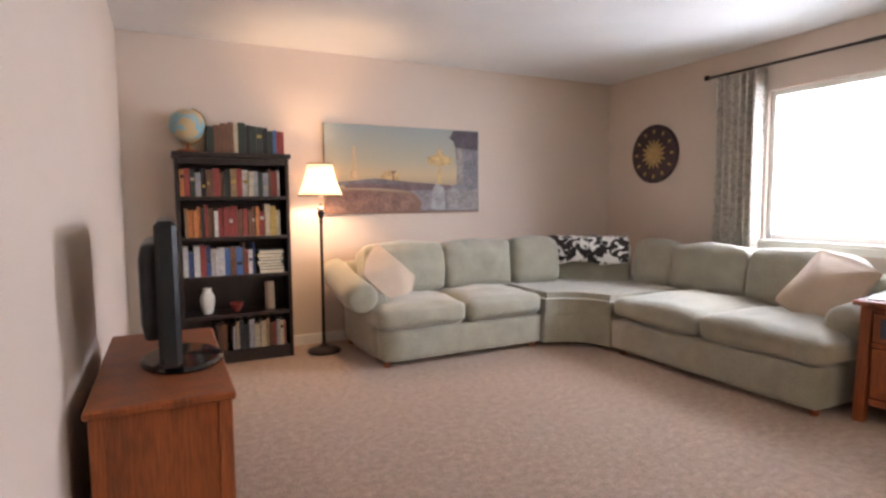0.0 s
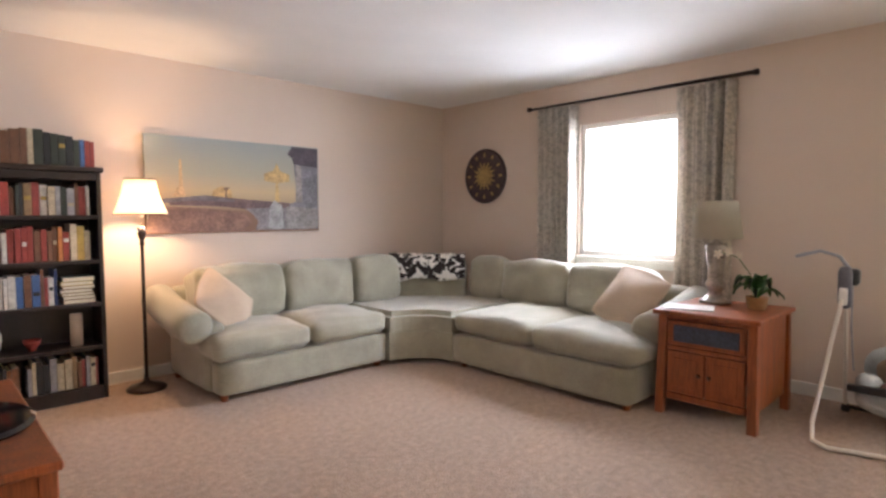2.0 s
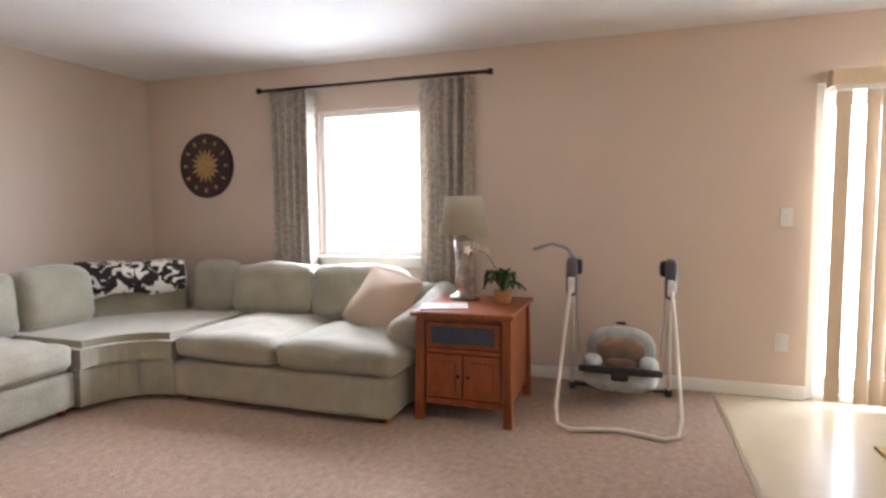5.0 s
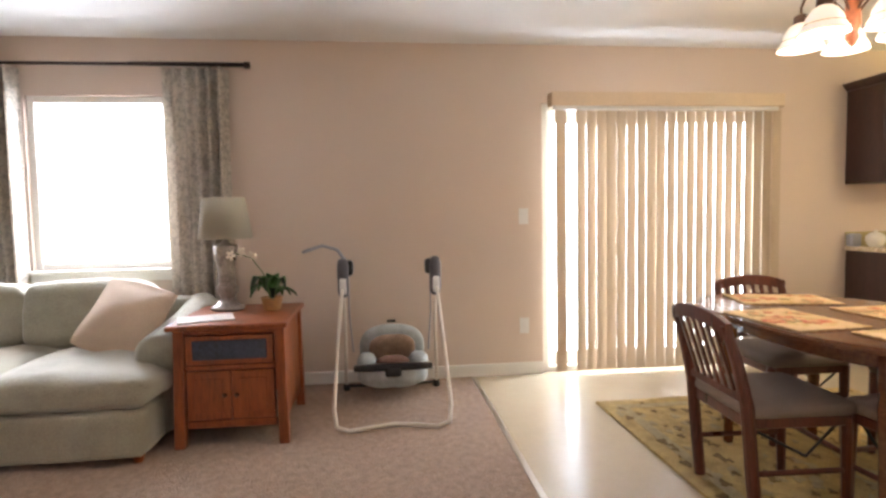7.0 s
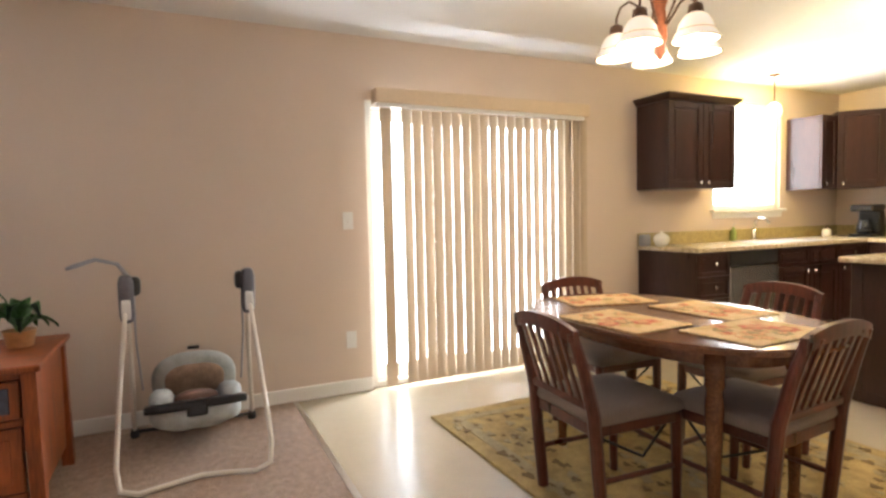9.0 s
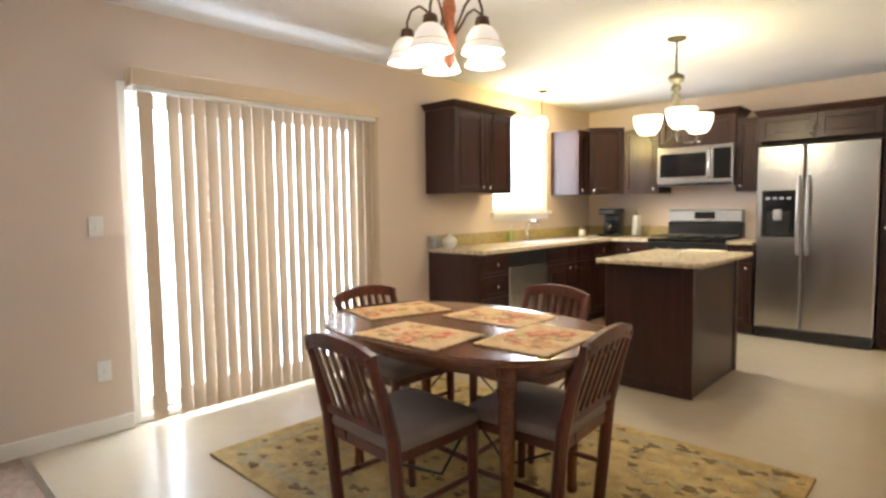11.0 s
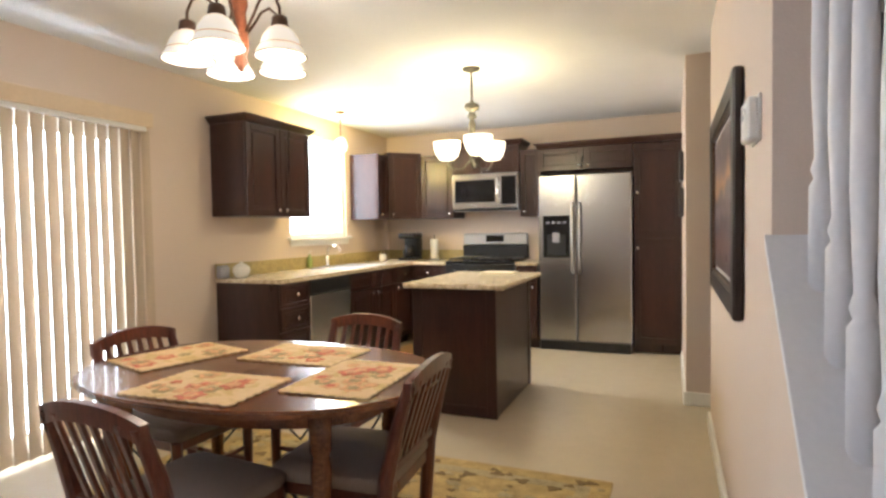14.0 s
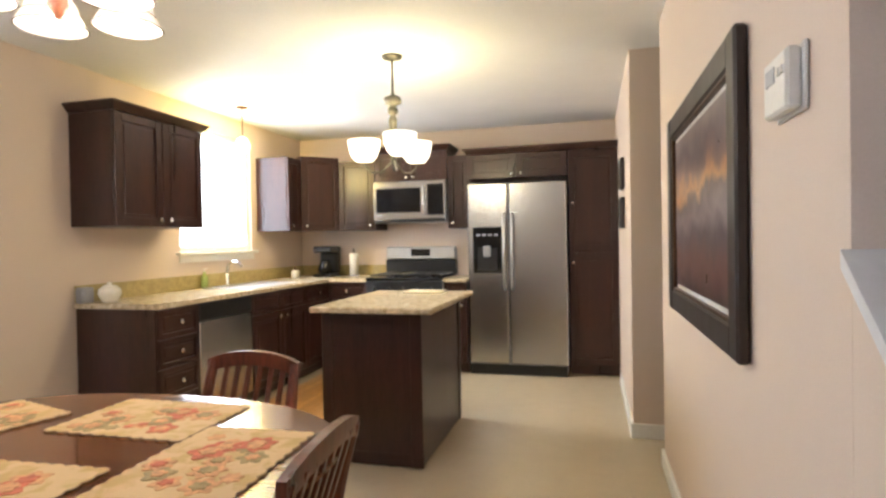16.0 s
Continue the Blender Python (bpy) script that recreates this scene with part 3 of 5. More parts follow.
for pos, col in ((0.0, (0.045, 0.02, 0.02)), (0.18, (0.13, 0.055, 0.045)), (0.30, (0.06, 0.035, 0.045)), (0.42, (0.22, 0.16, 0.17)), (0.56, (0.08, 0.05, 0.06)), (0.64, (0.50, 0.25, 0.09)), (0.72, (0.20, 0.12, 0.11)), (0.85, (0.10, 0.07, 0.085)), (1.0, (0.24, 0.18, 0.17))):
    e = rp.color_ramp.elements[0] if pos == 0.0 else rp.color_ramp.elements[-1] if pos == 1.0 else rp.color_ramp.elements.new(pos)
    e.color = (*col, 1)
nt.links.new(rp.outputs[0], nt.nodes["Principled BSDF"].inputs["Base Color"])
g, a, b, c0, c1 = framed("framed_picture", -7.53, -6.335, 0.915, 1.735, -3.5, 0.085, 0.03, "framed dark landscape with an orange sky glow", (M_P1,))
f = B()
lip = 0.012
bx(f, -3.4968, a - 0.03, c0 - 0.03, -3.472, a - 0.03 + lip, c1 + 0.03, 0.003), bx(f, -3.4968, b + 0.03 - lip, c0 - 0.03, -3.472, b + 0.03, c1 + 0.03, 0.003)
bx(f, -3.4968, a - 0.03 + lip, c0 - 0.03, -3.472, b + 0.03 - lip, c0 - 0.03 + lip, 0.003), bx(f, -3.4968, a - 0.03 + lip, c1 + 0.03 - lip, -3.472, b + 0.03 - lip, c1 + 0.03, 0.003)
part("inner_lip", f, M_BRONZE, g, "bronze inner lip")
M_P4 = mat("print_brown", (0.22, 0.12, 0.07), 0.4, var=0.5, scale=20)
for z in (1.58, 1.30):
    framed("small_picture", -9.22, -9.0, z, z + 0.22, -3.37, 0.02, 0.0, "small brown picture in a dark frame", (M_P4,))

t = thing("thermostat", (-3.5, -6.035, 1.47), "white rectangular wall thermostat with small display", "thermostat")
box_part("base_plate", t, M_WHITEPL, -3.498, -6.11, 1.445, -3.492, -5.96, 1.565, 0.002)
box_part("cover", t, M_WHITEPL, -3.492, -6.10, 1.45, -3.465, -5.97, 1.56, 0.008)
box_part("display", t, M_GREYPL, -3.466, -6.08, 1.51, -3.463, -6.03, 1.54, 0.001, "grey display")
for n in range(2):
    box_part("button", t, M_WHITEPL, -3.466, -6.01 + 0.018 * n, 1.515, -3.461, -6.0 + 0.018 * n, 1.53, 0.001)

for name, z, label in (("light_switch", 1.10, "white light switch plate beside the patio door"), ("wall_outlet", 0.30, "white outlet plate low on the wall")):
    s = thing(name, (0, -5.07, z), label, "switch")
    box_part("plate", s, M_WHITEPL, -0.008, -5.11, z, -0.002, -5.04, z + 0.115, 0.003)
    box_part("toggle", s, M_WHITEPL, -0.016, -5.08, z + 0.045, -0.008, -5.07, z + 0.07, 0.002)


# ---- sectional sofa ----
s = thing("sectional_sofa", (-1.4, -0.9, 0), "sage green sectional sofa with loose cushions and rolled arms", "sofa")


def soft_part(name, x0, y0, z0, x1, y1, z1, r=0.05, bulge=0.02, turn=0, tilt=0, tip=0, material=M_SOFA, parent=s, label="", wrinkle=0.006, pinch=0.0, n=9):
    m = pose((x0 + x1) / 2, (y0 + y1) / 2, (z0 + z1) / 2, tilt, tip, turn)
    return part(name, soft_box(B(), m, (x1 - x0) / 2, (y1 - y0) / 2, (z1 - z0) / 2, r, bulge, n, wrinkle, pinch), material, parent, label, True)


soft_part("base", -2.92, -0.985, 0.035, -1.575, -0.08, 0.27, 0.03, 0.0, wrinkle=0.003)
soft_part("base", -1.225, -2.89, 0.035, -0.08, -1.375, 0.27, 0.03, 0.0, wrinkle=0.003)
arc = [(-1.57 + 0.36 * math.sin(radians(a)), -1.37 + 0.36 * math.cos(radians(a))) for a in range(0, 91, 9)]


def corner_block(name, grow, z0, z1, dome):
    out = [(-1.57, -0.08)] + [(x - grow * math.sin(radians(9 * k)), y - grow * math.cos(radians(9 * k))) for k, (x, y) in enumerate(arc)] + [(-0.08, -1.37), (-0.08, -0.08)]
    bm = prism(B(), out, z0, z1)
    bmesh.ops.recalc_face_normals(bm, faces=bm.faces)
    bmesh.ops.bevel(bm, geom=[e for e in bm.edges if all(v.co.z > z1 - 0.001 for v in e.verts)], offset=dome, segments=4, affect="EDGES")
    return part(name, bm, M_SOFA, s, "", False)


corner_block("base", 0.0, 0.035, 0.27, 0.01)
corner_block("seat_cushion", 0.015, 0.275, 0.435, 0.045)
for x0, x1 in ((-2.96, -2.265), (-2.255, -1.575)):
    soft_part("seat_cushion", x0, -1.01, 0.275, x1, -0.30, 0.43, 0.06, 0.045, wrinkle=0.017, n=15)
for y0, y1 in ((-2.12, -1.38), (-2.92, -2.13)):
    soft_part("seat_cushion", -1.225, y0, 0.275, -0.30, y1, 0.43, 0.06, 0.045, wrinkle=0.017, n=15)
soft_part("back_frame", -2.95, -0.24, 0.27, -1.4, -0.07, 0.70, 0.06, 0.0)
soft_part("back_frame", -0.24, -2.92, 0.27, -0.07, -1.3, 0.68, 0.06, 0.0)
for x0, x1 in ((-2.86, -2.16), (-2.15, -1.49)):
    soft_part("back_cushion", x0, -0.44, 0.42, x1, -0.17, 0.80, 0.055, 0.045, tilt=-9, wrinkle=0.02, n=15)
soft_part("back_cushion", -1.48, -0.47, 0.42, -0.98, -0.2, 0.82, 0.08, 0.03, tilt=-7, turn=-6)
for y0, y1 in ((-1.90, -1.21), (-2.64, -1.91)):
    soft_part("back_cushion", -0.44, y0, 0.42, -0.17, y1, 0.78, 0.055, 0.04, tip=9, wrinkle=0.02, n=15)
soft_part("back_cushion", -0.47, -1.20, 0.42, -0.2, -0.82, 0.80, 0.08, 0.03, tip=8, turn=6)
soft_part("corner_back", -1.08, -0.58, 0.30, -0.30, -0.40, 0.80, 0.08, 0.0, turn=-45)


def arm(path, label):
    bm = tube(B(), path, [0.085, 0.11, 0.115, 0.115, 0.115, 0.09], 18)
    part("arm_roll", bm, M_SOFA, s, label, True)


arm([(-3.02, -0.87, 0.49), (-3.02, -0.85, 0.495), (-3.02, -0.7, 0.50), (-3.02, -0.4, 0.54), (-3.02, -0.12, 0.60), (-3.02, -0.08, 0.60)], "")
soft_part("arm_side", -2.945, -0.84, 0.035, -2.82, -0.09, 0.50, 0.03, 0.0)
arm([(-0.97, -2.87, 0.47), (-0.95, -2.87, 0.475), (-0.75, -2.86, 0.48), (-0.4, -2.86, 0.52), (-0.12, -2.86, 0.58), (-0.08, -2.86, 0.58)], "")
soft_part("arm_side", -0.94, -2.905, 0.035, -0.09, -2.78, 0.48, 0.03, 0.0)
for x, y in ((-2.88, -0.93), (-1.63, -0.92), (-1.15, -2.84), (-1.14, -1.44), (-2.9, -0.15), (-0.15, -2.85)):
    part("foot", lathe(B(), [(0.022, 0), (0.03, 0.04)], (x, y, 0), 12), M_OAKRED, s, "short wooden foot")


def pillow(at, face, label, spin=24):
    ob = thing("throw_pillow", at, label, "pillow", "cream throw pillows")
    turn = Vector(face).to_track_quat("Z", "Y").to_matrix().to_4x4()
    m = Matrix.Translation(at) @ turn @ pose(0, 0, 0, 0, 0, spin)
    part("cover", soft_box(B(), m, 0.21, 0.21, 0.07, 0.02, 0.03, 12, 0.008, 0.82), M_PILLOW, ob, "", True)


pillow((-2.73, -0.62, 0.605), (0.42, -0.72, 0.55), "cream linen throw pillow leaning on the sofa arm", 38)
pillow((-0.66, -2.60, 0.625), (-0.80, 0.02, 0.58), "cream linen throw pillow leaning on the sofa arm", -17)
w = thing("throw_blanket", (-0.75, -0.75, 0.8), "black and white floral fleece throw over the sofa corner", "blanket")
bm = B()
m = Matrix.Translation((-0.69, -0.49, 0)) @ pose(0, 0, 0, 0, 0, -45)
rows = []
for u in range(13):
    line = []
    for k, (y, z) in enumerate(((-0.13, 0.60), (-0.125, 0.70), (-0.115, 0.78), (-0.08, 0.822), (0.0, 0.835), (0.08, 0.825), (0.11, 0.74))):
        x = -0.37 + 0.74 * u / 12
        wob = 0.008 * math.sin(u * 1.7 + k)
        line.append(m @ Vector((x, y + wob - (0.02 if k < 3 else 0), z + 0.006 * math.sin(u * 2.1) - (0.015 * math.sin(u * 0.9) if k == 0 else 0))))
    rows.append(line)
up = [[bm.verts.new(v + Vector((-0.006, -0.006, 0.006))) for v in line] for line in rows]
dn = [[bm.verts.new(v) for v in line] for line in rows]
for u in range(12):
    for k in range(6):
        bm.faces.new([up[u][k], up[u + 1][k], up[u + 1][k + 1], up[u][k + 1]])
        bm.faces.new([dn[u][k], dn[u + 1][k], dn[u + 1][k + 1], dn[u][k + 1]])
    for k in (0, 6):
        bm.faces.new([up[u][k], up[u + 1][k], dn[u + 1][k], dn[u][k]])
for k in range(6):
    for u in (0, 12):
        bm.faces.new([up[u][k], up[u][k + 1], dn[u][k + 1], dn[u][k]])
part("fleece", bm, M_THROW, w, "", True)


# ---- bookcase and books ----
k = thing("bookcase", (-3.875, -0.17, 0), "black-brown five-shelf wooden bookcase full of books", "bookcase")
bl, br, bd = -4.17, -3.40, -0.31
for x0, x1 in ((bl, bl + 0.025), (br - 0.025, br)):
    box_part("side_panel", k, M_DARKWOOD, x0, bd, 0, x1, -0.022, 1.49)
box_part("back_panel", k, M_DARKWOOD, bl + 0.026, -0.034, 0.05, br - 0.026, -0.024, 1.49, 0.001)
box_part("top", k, M_DARKWOOD, bl - 0.015, bd - 0.015, 1.491, br + 0.015, -0.02, 1.525, 0.006)
box_part("plinth", k, M_DARKWOOD, bl + 0.026, bd + 0.004, 0, br - 0.026, bd + 0.024, 0.085)
SHELVES = (0.09, 0.36, 0.645, 0.925, 1.215)
for z in SHELVES:
    box_part("shelf", k, M_DARKWOOD, bl + 0.026, bd + 0.003, z - 0.024, br - 0.026, -0.035, z, 0.002)
box_part("crown_rail", k, M_DARKWOOD, bl + 0.026, bd + 0.002, 1.44, br - 0.026, bd + 0.02, 1.49)
BOOK = [mat("book_" + n, c, 0.5, var=0.2, scale=20) for n, c in (("red", (0.27, 0.04, 0.03)), ("cream", (0.46, 0.38, 0.26)), ("white", (0.56, 0.53, 0.48)), ("navy", (0.03, 0.05, 0.15)), ("blue", (0.06, 0.13, 0.32)), ("brown", (0.16, 0.07, 0.035)), ("tan", (0.27, 0.17, 0.08)), ("black", (0.02, 0.02, 0.022)), ("green", (0.035, 0.042, 0.03)), ("orange", (0.5, 0.18, 0.05)), ("yellow", (0.42, 0.28, 0.06)), ("grey", (0.30, 0.29, 0.30)))]
M_PAGES = mat("book_pages", (0.68, 0.60, 0.45), 0.9, var=0.12, scale=60)
random.seed(11)


def book(x, w, z, h, deep, front, cover, lean=0):
    ob = thing("book", (x + w / 2, front + deep / 2, z), "upright hardback book on a bookcase shelf", "book", "books in the bookcase")
    bm = B()
    bx(bm, x + 0.0005, front, z, x + w - 0.0005, front + 0.004, z + h, 0.0015)
    bx(bm, x + 0.0005, front + 0.004, z, x + 0.003, front + deep, z + h, 0.0005)
    bx(bm, x + w - 0.003, front + 0.004, z, x + w - 0.0005, front + deep, z + h, 0.0005)
    if lean:
        placed(bm, Matrix.Translation((x, 0, z)) @ pose(0, 0, 0, 0, lean, 0) @ Matrix.Translation((-x, 0, -z)))
    part("cover", bm, cover, ob)
    if not lean:
        part("page_block", bx(B(), x + 0.003, front + 0.005, z + 0.003, x + w - 0.003, front + deep - 0.003, z + h - 0.004, 0), M_PAGES, ob)
    lo = random.uniform(0.3, 0.75)
    if w > 0.026 and random.random() < 0.3:
        part("spine_label", bx(B(), x + 0.004, front - 0.0008, z + h * lo, x + w - 0.004, front, z + h * (lo + 0.12), 0), random.choice((BOOK[1], BOOK[2], BOOK[10], BOOK[7])), ob)


def row(x, end, z, hlo, hhi, palette, front=-0.285):
    while x < end - 0.012:
        w = min(random.uniform(0.018, 0.042), end - x)
        book(x, w, z, random.uniform(hlo, hhi), random.uniform(0.15, 0.19), front + random.uniform(0, 0.02), BOOK[random.choice(palette)])
        x += w + 0.0015


row(bl + 0.03, -3.465, SHELVES[4], 0.165, 0.205, (0, 0, 1, 2, 5, 6, 6, 7, 9, 11, 1, 8))
row(bl + 0.05, -3.455, SHELVES[3], 0.185, 0.235, (0, 2, 10, 5, 6, 9, 3, 0, 1, 5, 8, 7))
row(bl + 0.03, -3.655, SHELVES[2], 0.17, 0.23, (3, 4, 2, 2, 4, 3, 0, 2, 4, 5))
row(-3.83, -3.45, SHELVES[0], 0.17, 0.22, (1, 0, 7, 11, 1, 6, 11, 5))
row(bl + 0.22, -3.87, SHELVES[0], 0.16, 0.2, (6, 11, 5, 7))
z = SHELVES[2]
for n in range(7):
    h = random.uniform(0.018, 0.03)
    ob = thing("book", (-3.54, -0.2, z), "book lying flat in a stack on a shelf", "book", "stacked books in the bookcase")
    wob = random.uniform(-0.012, 0.012)
    bm = bx(B(), -3.635 + wob, -0.285, z, -3.455 + wob, -0.14, z + 0.003, 0.001)
    bx(bm, -3.635 + wob, -0.285, z + h - 0.003, -3.455 + wob, -0.14, z + h, 0.001)
    bx(bm, -3.635 + wob, -0.285, z + 0.003, -3.632 + wob, -0.14, z + h - 0.003, 0)
    part("cover", bm, BOOK[(5, 8, 6, 7, 5, 10, 8)[n]], ob)
    part("page_block", bx(B(), -3.631 + wob, -0.283, z + 0.0032, -3.458 + wob, -0.143, z + h - 0.0032, 0), M_PAGES, ob)
    z += h + 0.0005
x = -3.955
for n, (w, h, cover) in enumerate(((0.05, 0.19, 8), (0.045, 0.2, 5), (0.05, 0.215, 5), (0.035, 0.225, 5), (0.03, 0.225, 1), (0.05, 0.225, 8), (0.035, 0.21, 7), (0.04, 0.205, 8), (0.04, 0.2, 8), (0.04, 0.195, 7), (0.035, 0.175, 8), (0.025, 0.18, 4), (0.028, 0.175, 0), (0.025, 0.17, 0))):
    book(x, w, 1.526, h, 0.16, -0.23, BOOK[cover])
    x += w + 0.001
v = thing("vase", (-3.99, -0.2, SHELVES[1]), "white glazed ceramic vase on a bookcase shelf", "vase")
part("body", lathe(B(), [(0.03, 0), (0.036, 0.01), (0.052, 0.09), (0.05, 0.13), (0.032, 0.165), (0.028, 0.18), (0.035, 0.19), (0.03, 0.188), (0.02, 0.17)], (-3.99, -0.2, SHELVES[1]), 24), M_CERAMIC, v, "", True)
v = thing("candle", (-3.55, -0.2, SHELVES[1]), "tall cream pillar candle on a shelf", "candle")
part("wax", lathe(B(), [(0.036, 0), (0.036, 0.205), (0.028, 0.21), (0.005, 0.203)], (-3.55, -0.2, SHELVES[1]), 20), M_PILLOW, v, "", True)
part("wick", tube(B(), [(-3.55, -0.2, SHELVES[1] + 0.2), (-3.55, -0.2, SHELVES[1] + 0.222)], 0.002, 6), M_BLACK, v)
v = thing("trinket_bowl", (-3.79, -0.2, SHELVES[1]), "small red lacquered bowl on a shelf", "bowl")
part("bowl", lathe(B(), [(0.02, 0), (0.022, 0.012), (0.045, 0.05), (0.05, 0.07), (0.046, 0.068), (0.02, 0.02)], (-3.79, -0.2, SHELVES[1]), 20), BOOK[0], v, "", True)

g = thing("globe", (-4.075, -0.17, 1.526), "tabletop globe with pale blue oceans on a wooden stand", "globe")
M_OCEAN = two_tone("globe_map", (0.25, 0.42, 0.47), (0.52, 0.38, 0.20), 9, 0.5, 0.53, 0.4)
part("stand", lathe(B(), [(0.08, 0), (0.085, 0.012), (0.06, 0.022), (0.015, 0.03), (0.012, 0.08)], (-4.075, -0.17, 1.526), 24), M_OAKRED, g, "", True)
bm = B()
bmesh.ops.create_uvsphere(bm, u_segments=32, v_segments=20, radius=0.12, matrix=Matrix.Translation((-4.075, -0.17, 1.715)))
part("ball", bm, M_OCEAN, g, "pale blue map ball", True)
bm = tube(B(), [(-4.075 + 0.13 * math.cos(radians(a)), -0.17, 1.715 + 0.13 * math.sin(radians(a))) for a in range(-110, 75, 8)], 0.005, 8)
part("meridian", bm, M_GOLD, g)


# ---- floor lamp ----
f = thing("floor_lamp", (-3.165, -0.30, 0), "lit bronze floor lamp with a cream bell shade", "lamp")
part("base", lathe(B(), [(0.125, 0), (0.13, 0.012), (0.11, 0.028), (0.06, 0.04), (0.02, 0.06), (0.015, 0.09)], (-3.165, -0.30, 0), 28), M_ROD, f, "", True)
part("pole", lathe(B(), [(0.012, 0.08), (0.012, 0.5), (0.016, 0.51), (0.012, 0.52), (0.011, 1.0), (0.018, 1.02), (0.012, 1.04), (0.022, 1.06), (0.028, 1.09), (0.014, 1.11), (0.012, 1.16)], (-3.165, -0.30, 0), 16), M_ROD, f, "", True)
part("glass_collar", lathe(B(), [(0.02, 1.1), (0.032, 1.12), (0.02, 1.14)], (-3.165, -0.30, 0), 16), M_CHROME, f, "", True)
sh = [(0.168, 1.222), (0.14, 1.29), (0.115, 1.36), (0.096, 1.46)]
part("shade", lathe(B(), sh + [(r - 0.003, z) for r, z in reversed(sh)], (-3.165, -0.30, 0), 40, False), M_SHADE, f, "cream fabric bell shade", True)
for r, z in ((0.168, 1.222), (0.096, 1.46)):
    part("shade_trim", tube(B(), [(-3.165 + r * math.cos(radians(a)), -0.30 + r * math.sin(radians(a)), z) for a in range(0, 361, 10)], 0.004, 6), M_BRONZE, f)
part("bulb", lathe(B(), [(0.012, 1.2), (0.028, 1.24), (0.03, 1.27), (0.012, 1.3)], (-3.165, -0.30, 0), 12), M_WHITEPL, f, "", True).visible_shadow = False
part("harp", tube(B(), [(-3.165 - 0.04, -0.30, 1.17), (-3.165 - 0.05, -0.30, 1.3), (-3.165, -0.30, 1.45), (-3.115, -0.30, 1.3), (-3.125, -0.30, 1.17)], 0.002, 6), M_NICKEL, f)


# ---- television stand and television ----
s2 = thing("television_stand", (-4.235, -2.42, 0), "honey oak television cabinet with a worn top", "tv stand")
box_part("top", s2, M_OAKRED, -4.455, -2.90, 0.595, -4.075, -1.95, 0.62, 0.006)
box_part("body", s2, M_OAKRED, -4.445, -2.87, 0.08, -4.105, -1.98, 0.594)
for y in (-2.88, -2.02):
    for x in (-4.125, -4.445):
        box_part("leg", s2, M_OAKRED, x, y, 0, x + 0.04, y + 0.05, 0.594)
for a, b in ((-2.82, -2.43), (-2.42, -2.03)):
    dd = box_part("door", s2, M_OAKRED, -4.107, a, 0.11, -4.09, b, 0.57, 0.005)
    box_part("door_panel", dd, M_OAKRED, -4.091, a + 0.06, 0.17, -4.084, b - 0.06, 0.51, 0.006)
    part("knob", lathe(B(), [(0.006, 0), (0.014, 0.012), (0.01, 0.02)], (-4.08, b - 0.03 if a < -2.5 else a + 0.03, 0.36), 10), M_BRONZE, dd)
tv = thing("television", (-4.225, -2.42, 0.62), "flat black television seen edge-on, standing on the cabinet", "television")
part("foot", placed(lathe(B(), [(0.16, 0), (0.165, 0.008), (0.15, 0.016), (0.02, 0.02)], seg=32), Matrix.Translation((-4.205, -2.46, 0.62)) @ Matrix.Diagonal((0.8, 1.2, 1, 1))), M_BLKGLASS, tv, "glossy black oval foot")
box_part("neck", tv, M_BLACK, -4.245, -2.5, 0.63, -4.205, -2.40, 0.72)
box_part("housing", tv, M_BLACK, -4.27, -2.80, 0.68, -4.21, -2.03, 1.11, 0.015)
box_part("screen", tv, M_BLKGLASS, -4.211, -2.77, 0.715, -4.208, -2.06, 1.08, 0.001, "dark glossy screen")
part("rear_bulge", soft_box(B(), pose(-4.285, -2.43, 0.89), 0.035, 0.28, 0.15, 0.03, 0, 6, 0), M_BLACK, tv, "", True)
cb = thing("power_cable", (-4.45, -2.95, 0), "white power cable hanging by the wall to the floor", "cable")
part("cord", tube(B(), [(-4.49, -2.95, 0.30), (-4.44, -3.0, 0.31), (-4.40, -3.03, 0.24), (-4.39, -3.05, 0.10), (-4.40, -3.08, 0.008), (-4.45, -3.3, 0.008)], 0.006, 8), M_WHITEPL, cb, "", True)


# ---- end table with lamp and orchid ----
e = thing("end_table", (-0.72, -3.25, 0), "orange-brown mission end table with a slate drawer inset", "end table")
ex0, ex1, ey0, ey1 = -1.03, -0.40, -3.53, -2.98
box_part("top", e, M_OAKRED, ex0 - 0.03, ey0 - 0.02, 0.612, ex1 + 0.02, ey1 + 0.03, 0.64, 0.006)
for x in (ex0, ex1 - 0.05):
    for y in (ey0, ey1 - 0.05):
        f = prism(B(), [(x, y), (x + 0.05, y), (x + 0.05, y + 0.05), (x, y + 0.05)], 0, 0.611)
        for vv in f.verts:
            if vv.co.z < 0.1:
                vv.co.x += (-0.012 if x == ex0 else 0.012)
                vv.co.y += (-0.012 if y == ey0 else 0.012)
        part("leg", f, M_OAKRED, e)
box_part("side_panel", e, M_OAKRED, ex0 + 0.05, ey0 + 0.012, 0.10, ex1 - 0.05, ey0 + 0.03, 0.61)
box_part("side_panel", e, M_OAKRED, ex0 + 0.05, ey1 - 0.03, 0.10, ex1 - 0.05, ey1 - 0.012, 0.61)
box_part("back_panel", e, M_OAKRED, ex1 - 0.03, ey0 + 0.05, 0.10, ex1 - 0.012, ey1 - 0.05, 0.61)
for za, zb in ((0.40, 0.425), (0.585, 0.61), (0.095, 0.135)):
    box_part("front_rail", e, M_OAKRED, ex0 + 0.008, ey0 + 0.05, za, ex0 + 0.03, ey1 - 0.05, zb)
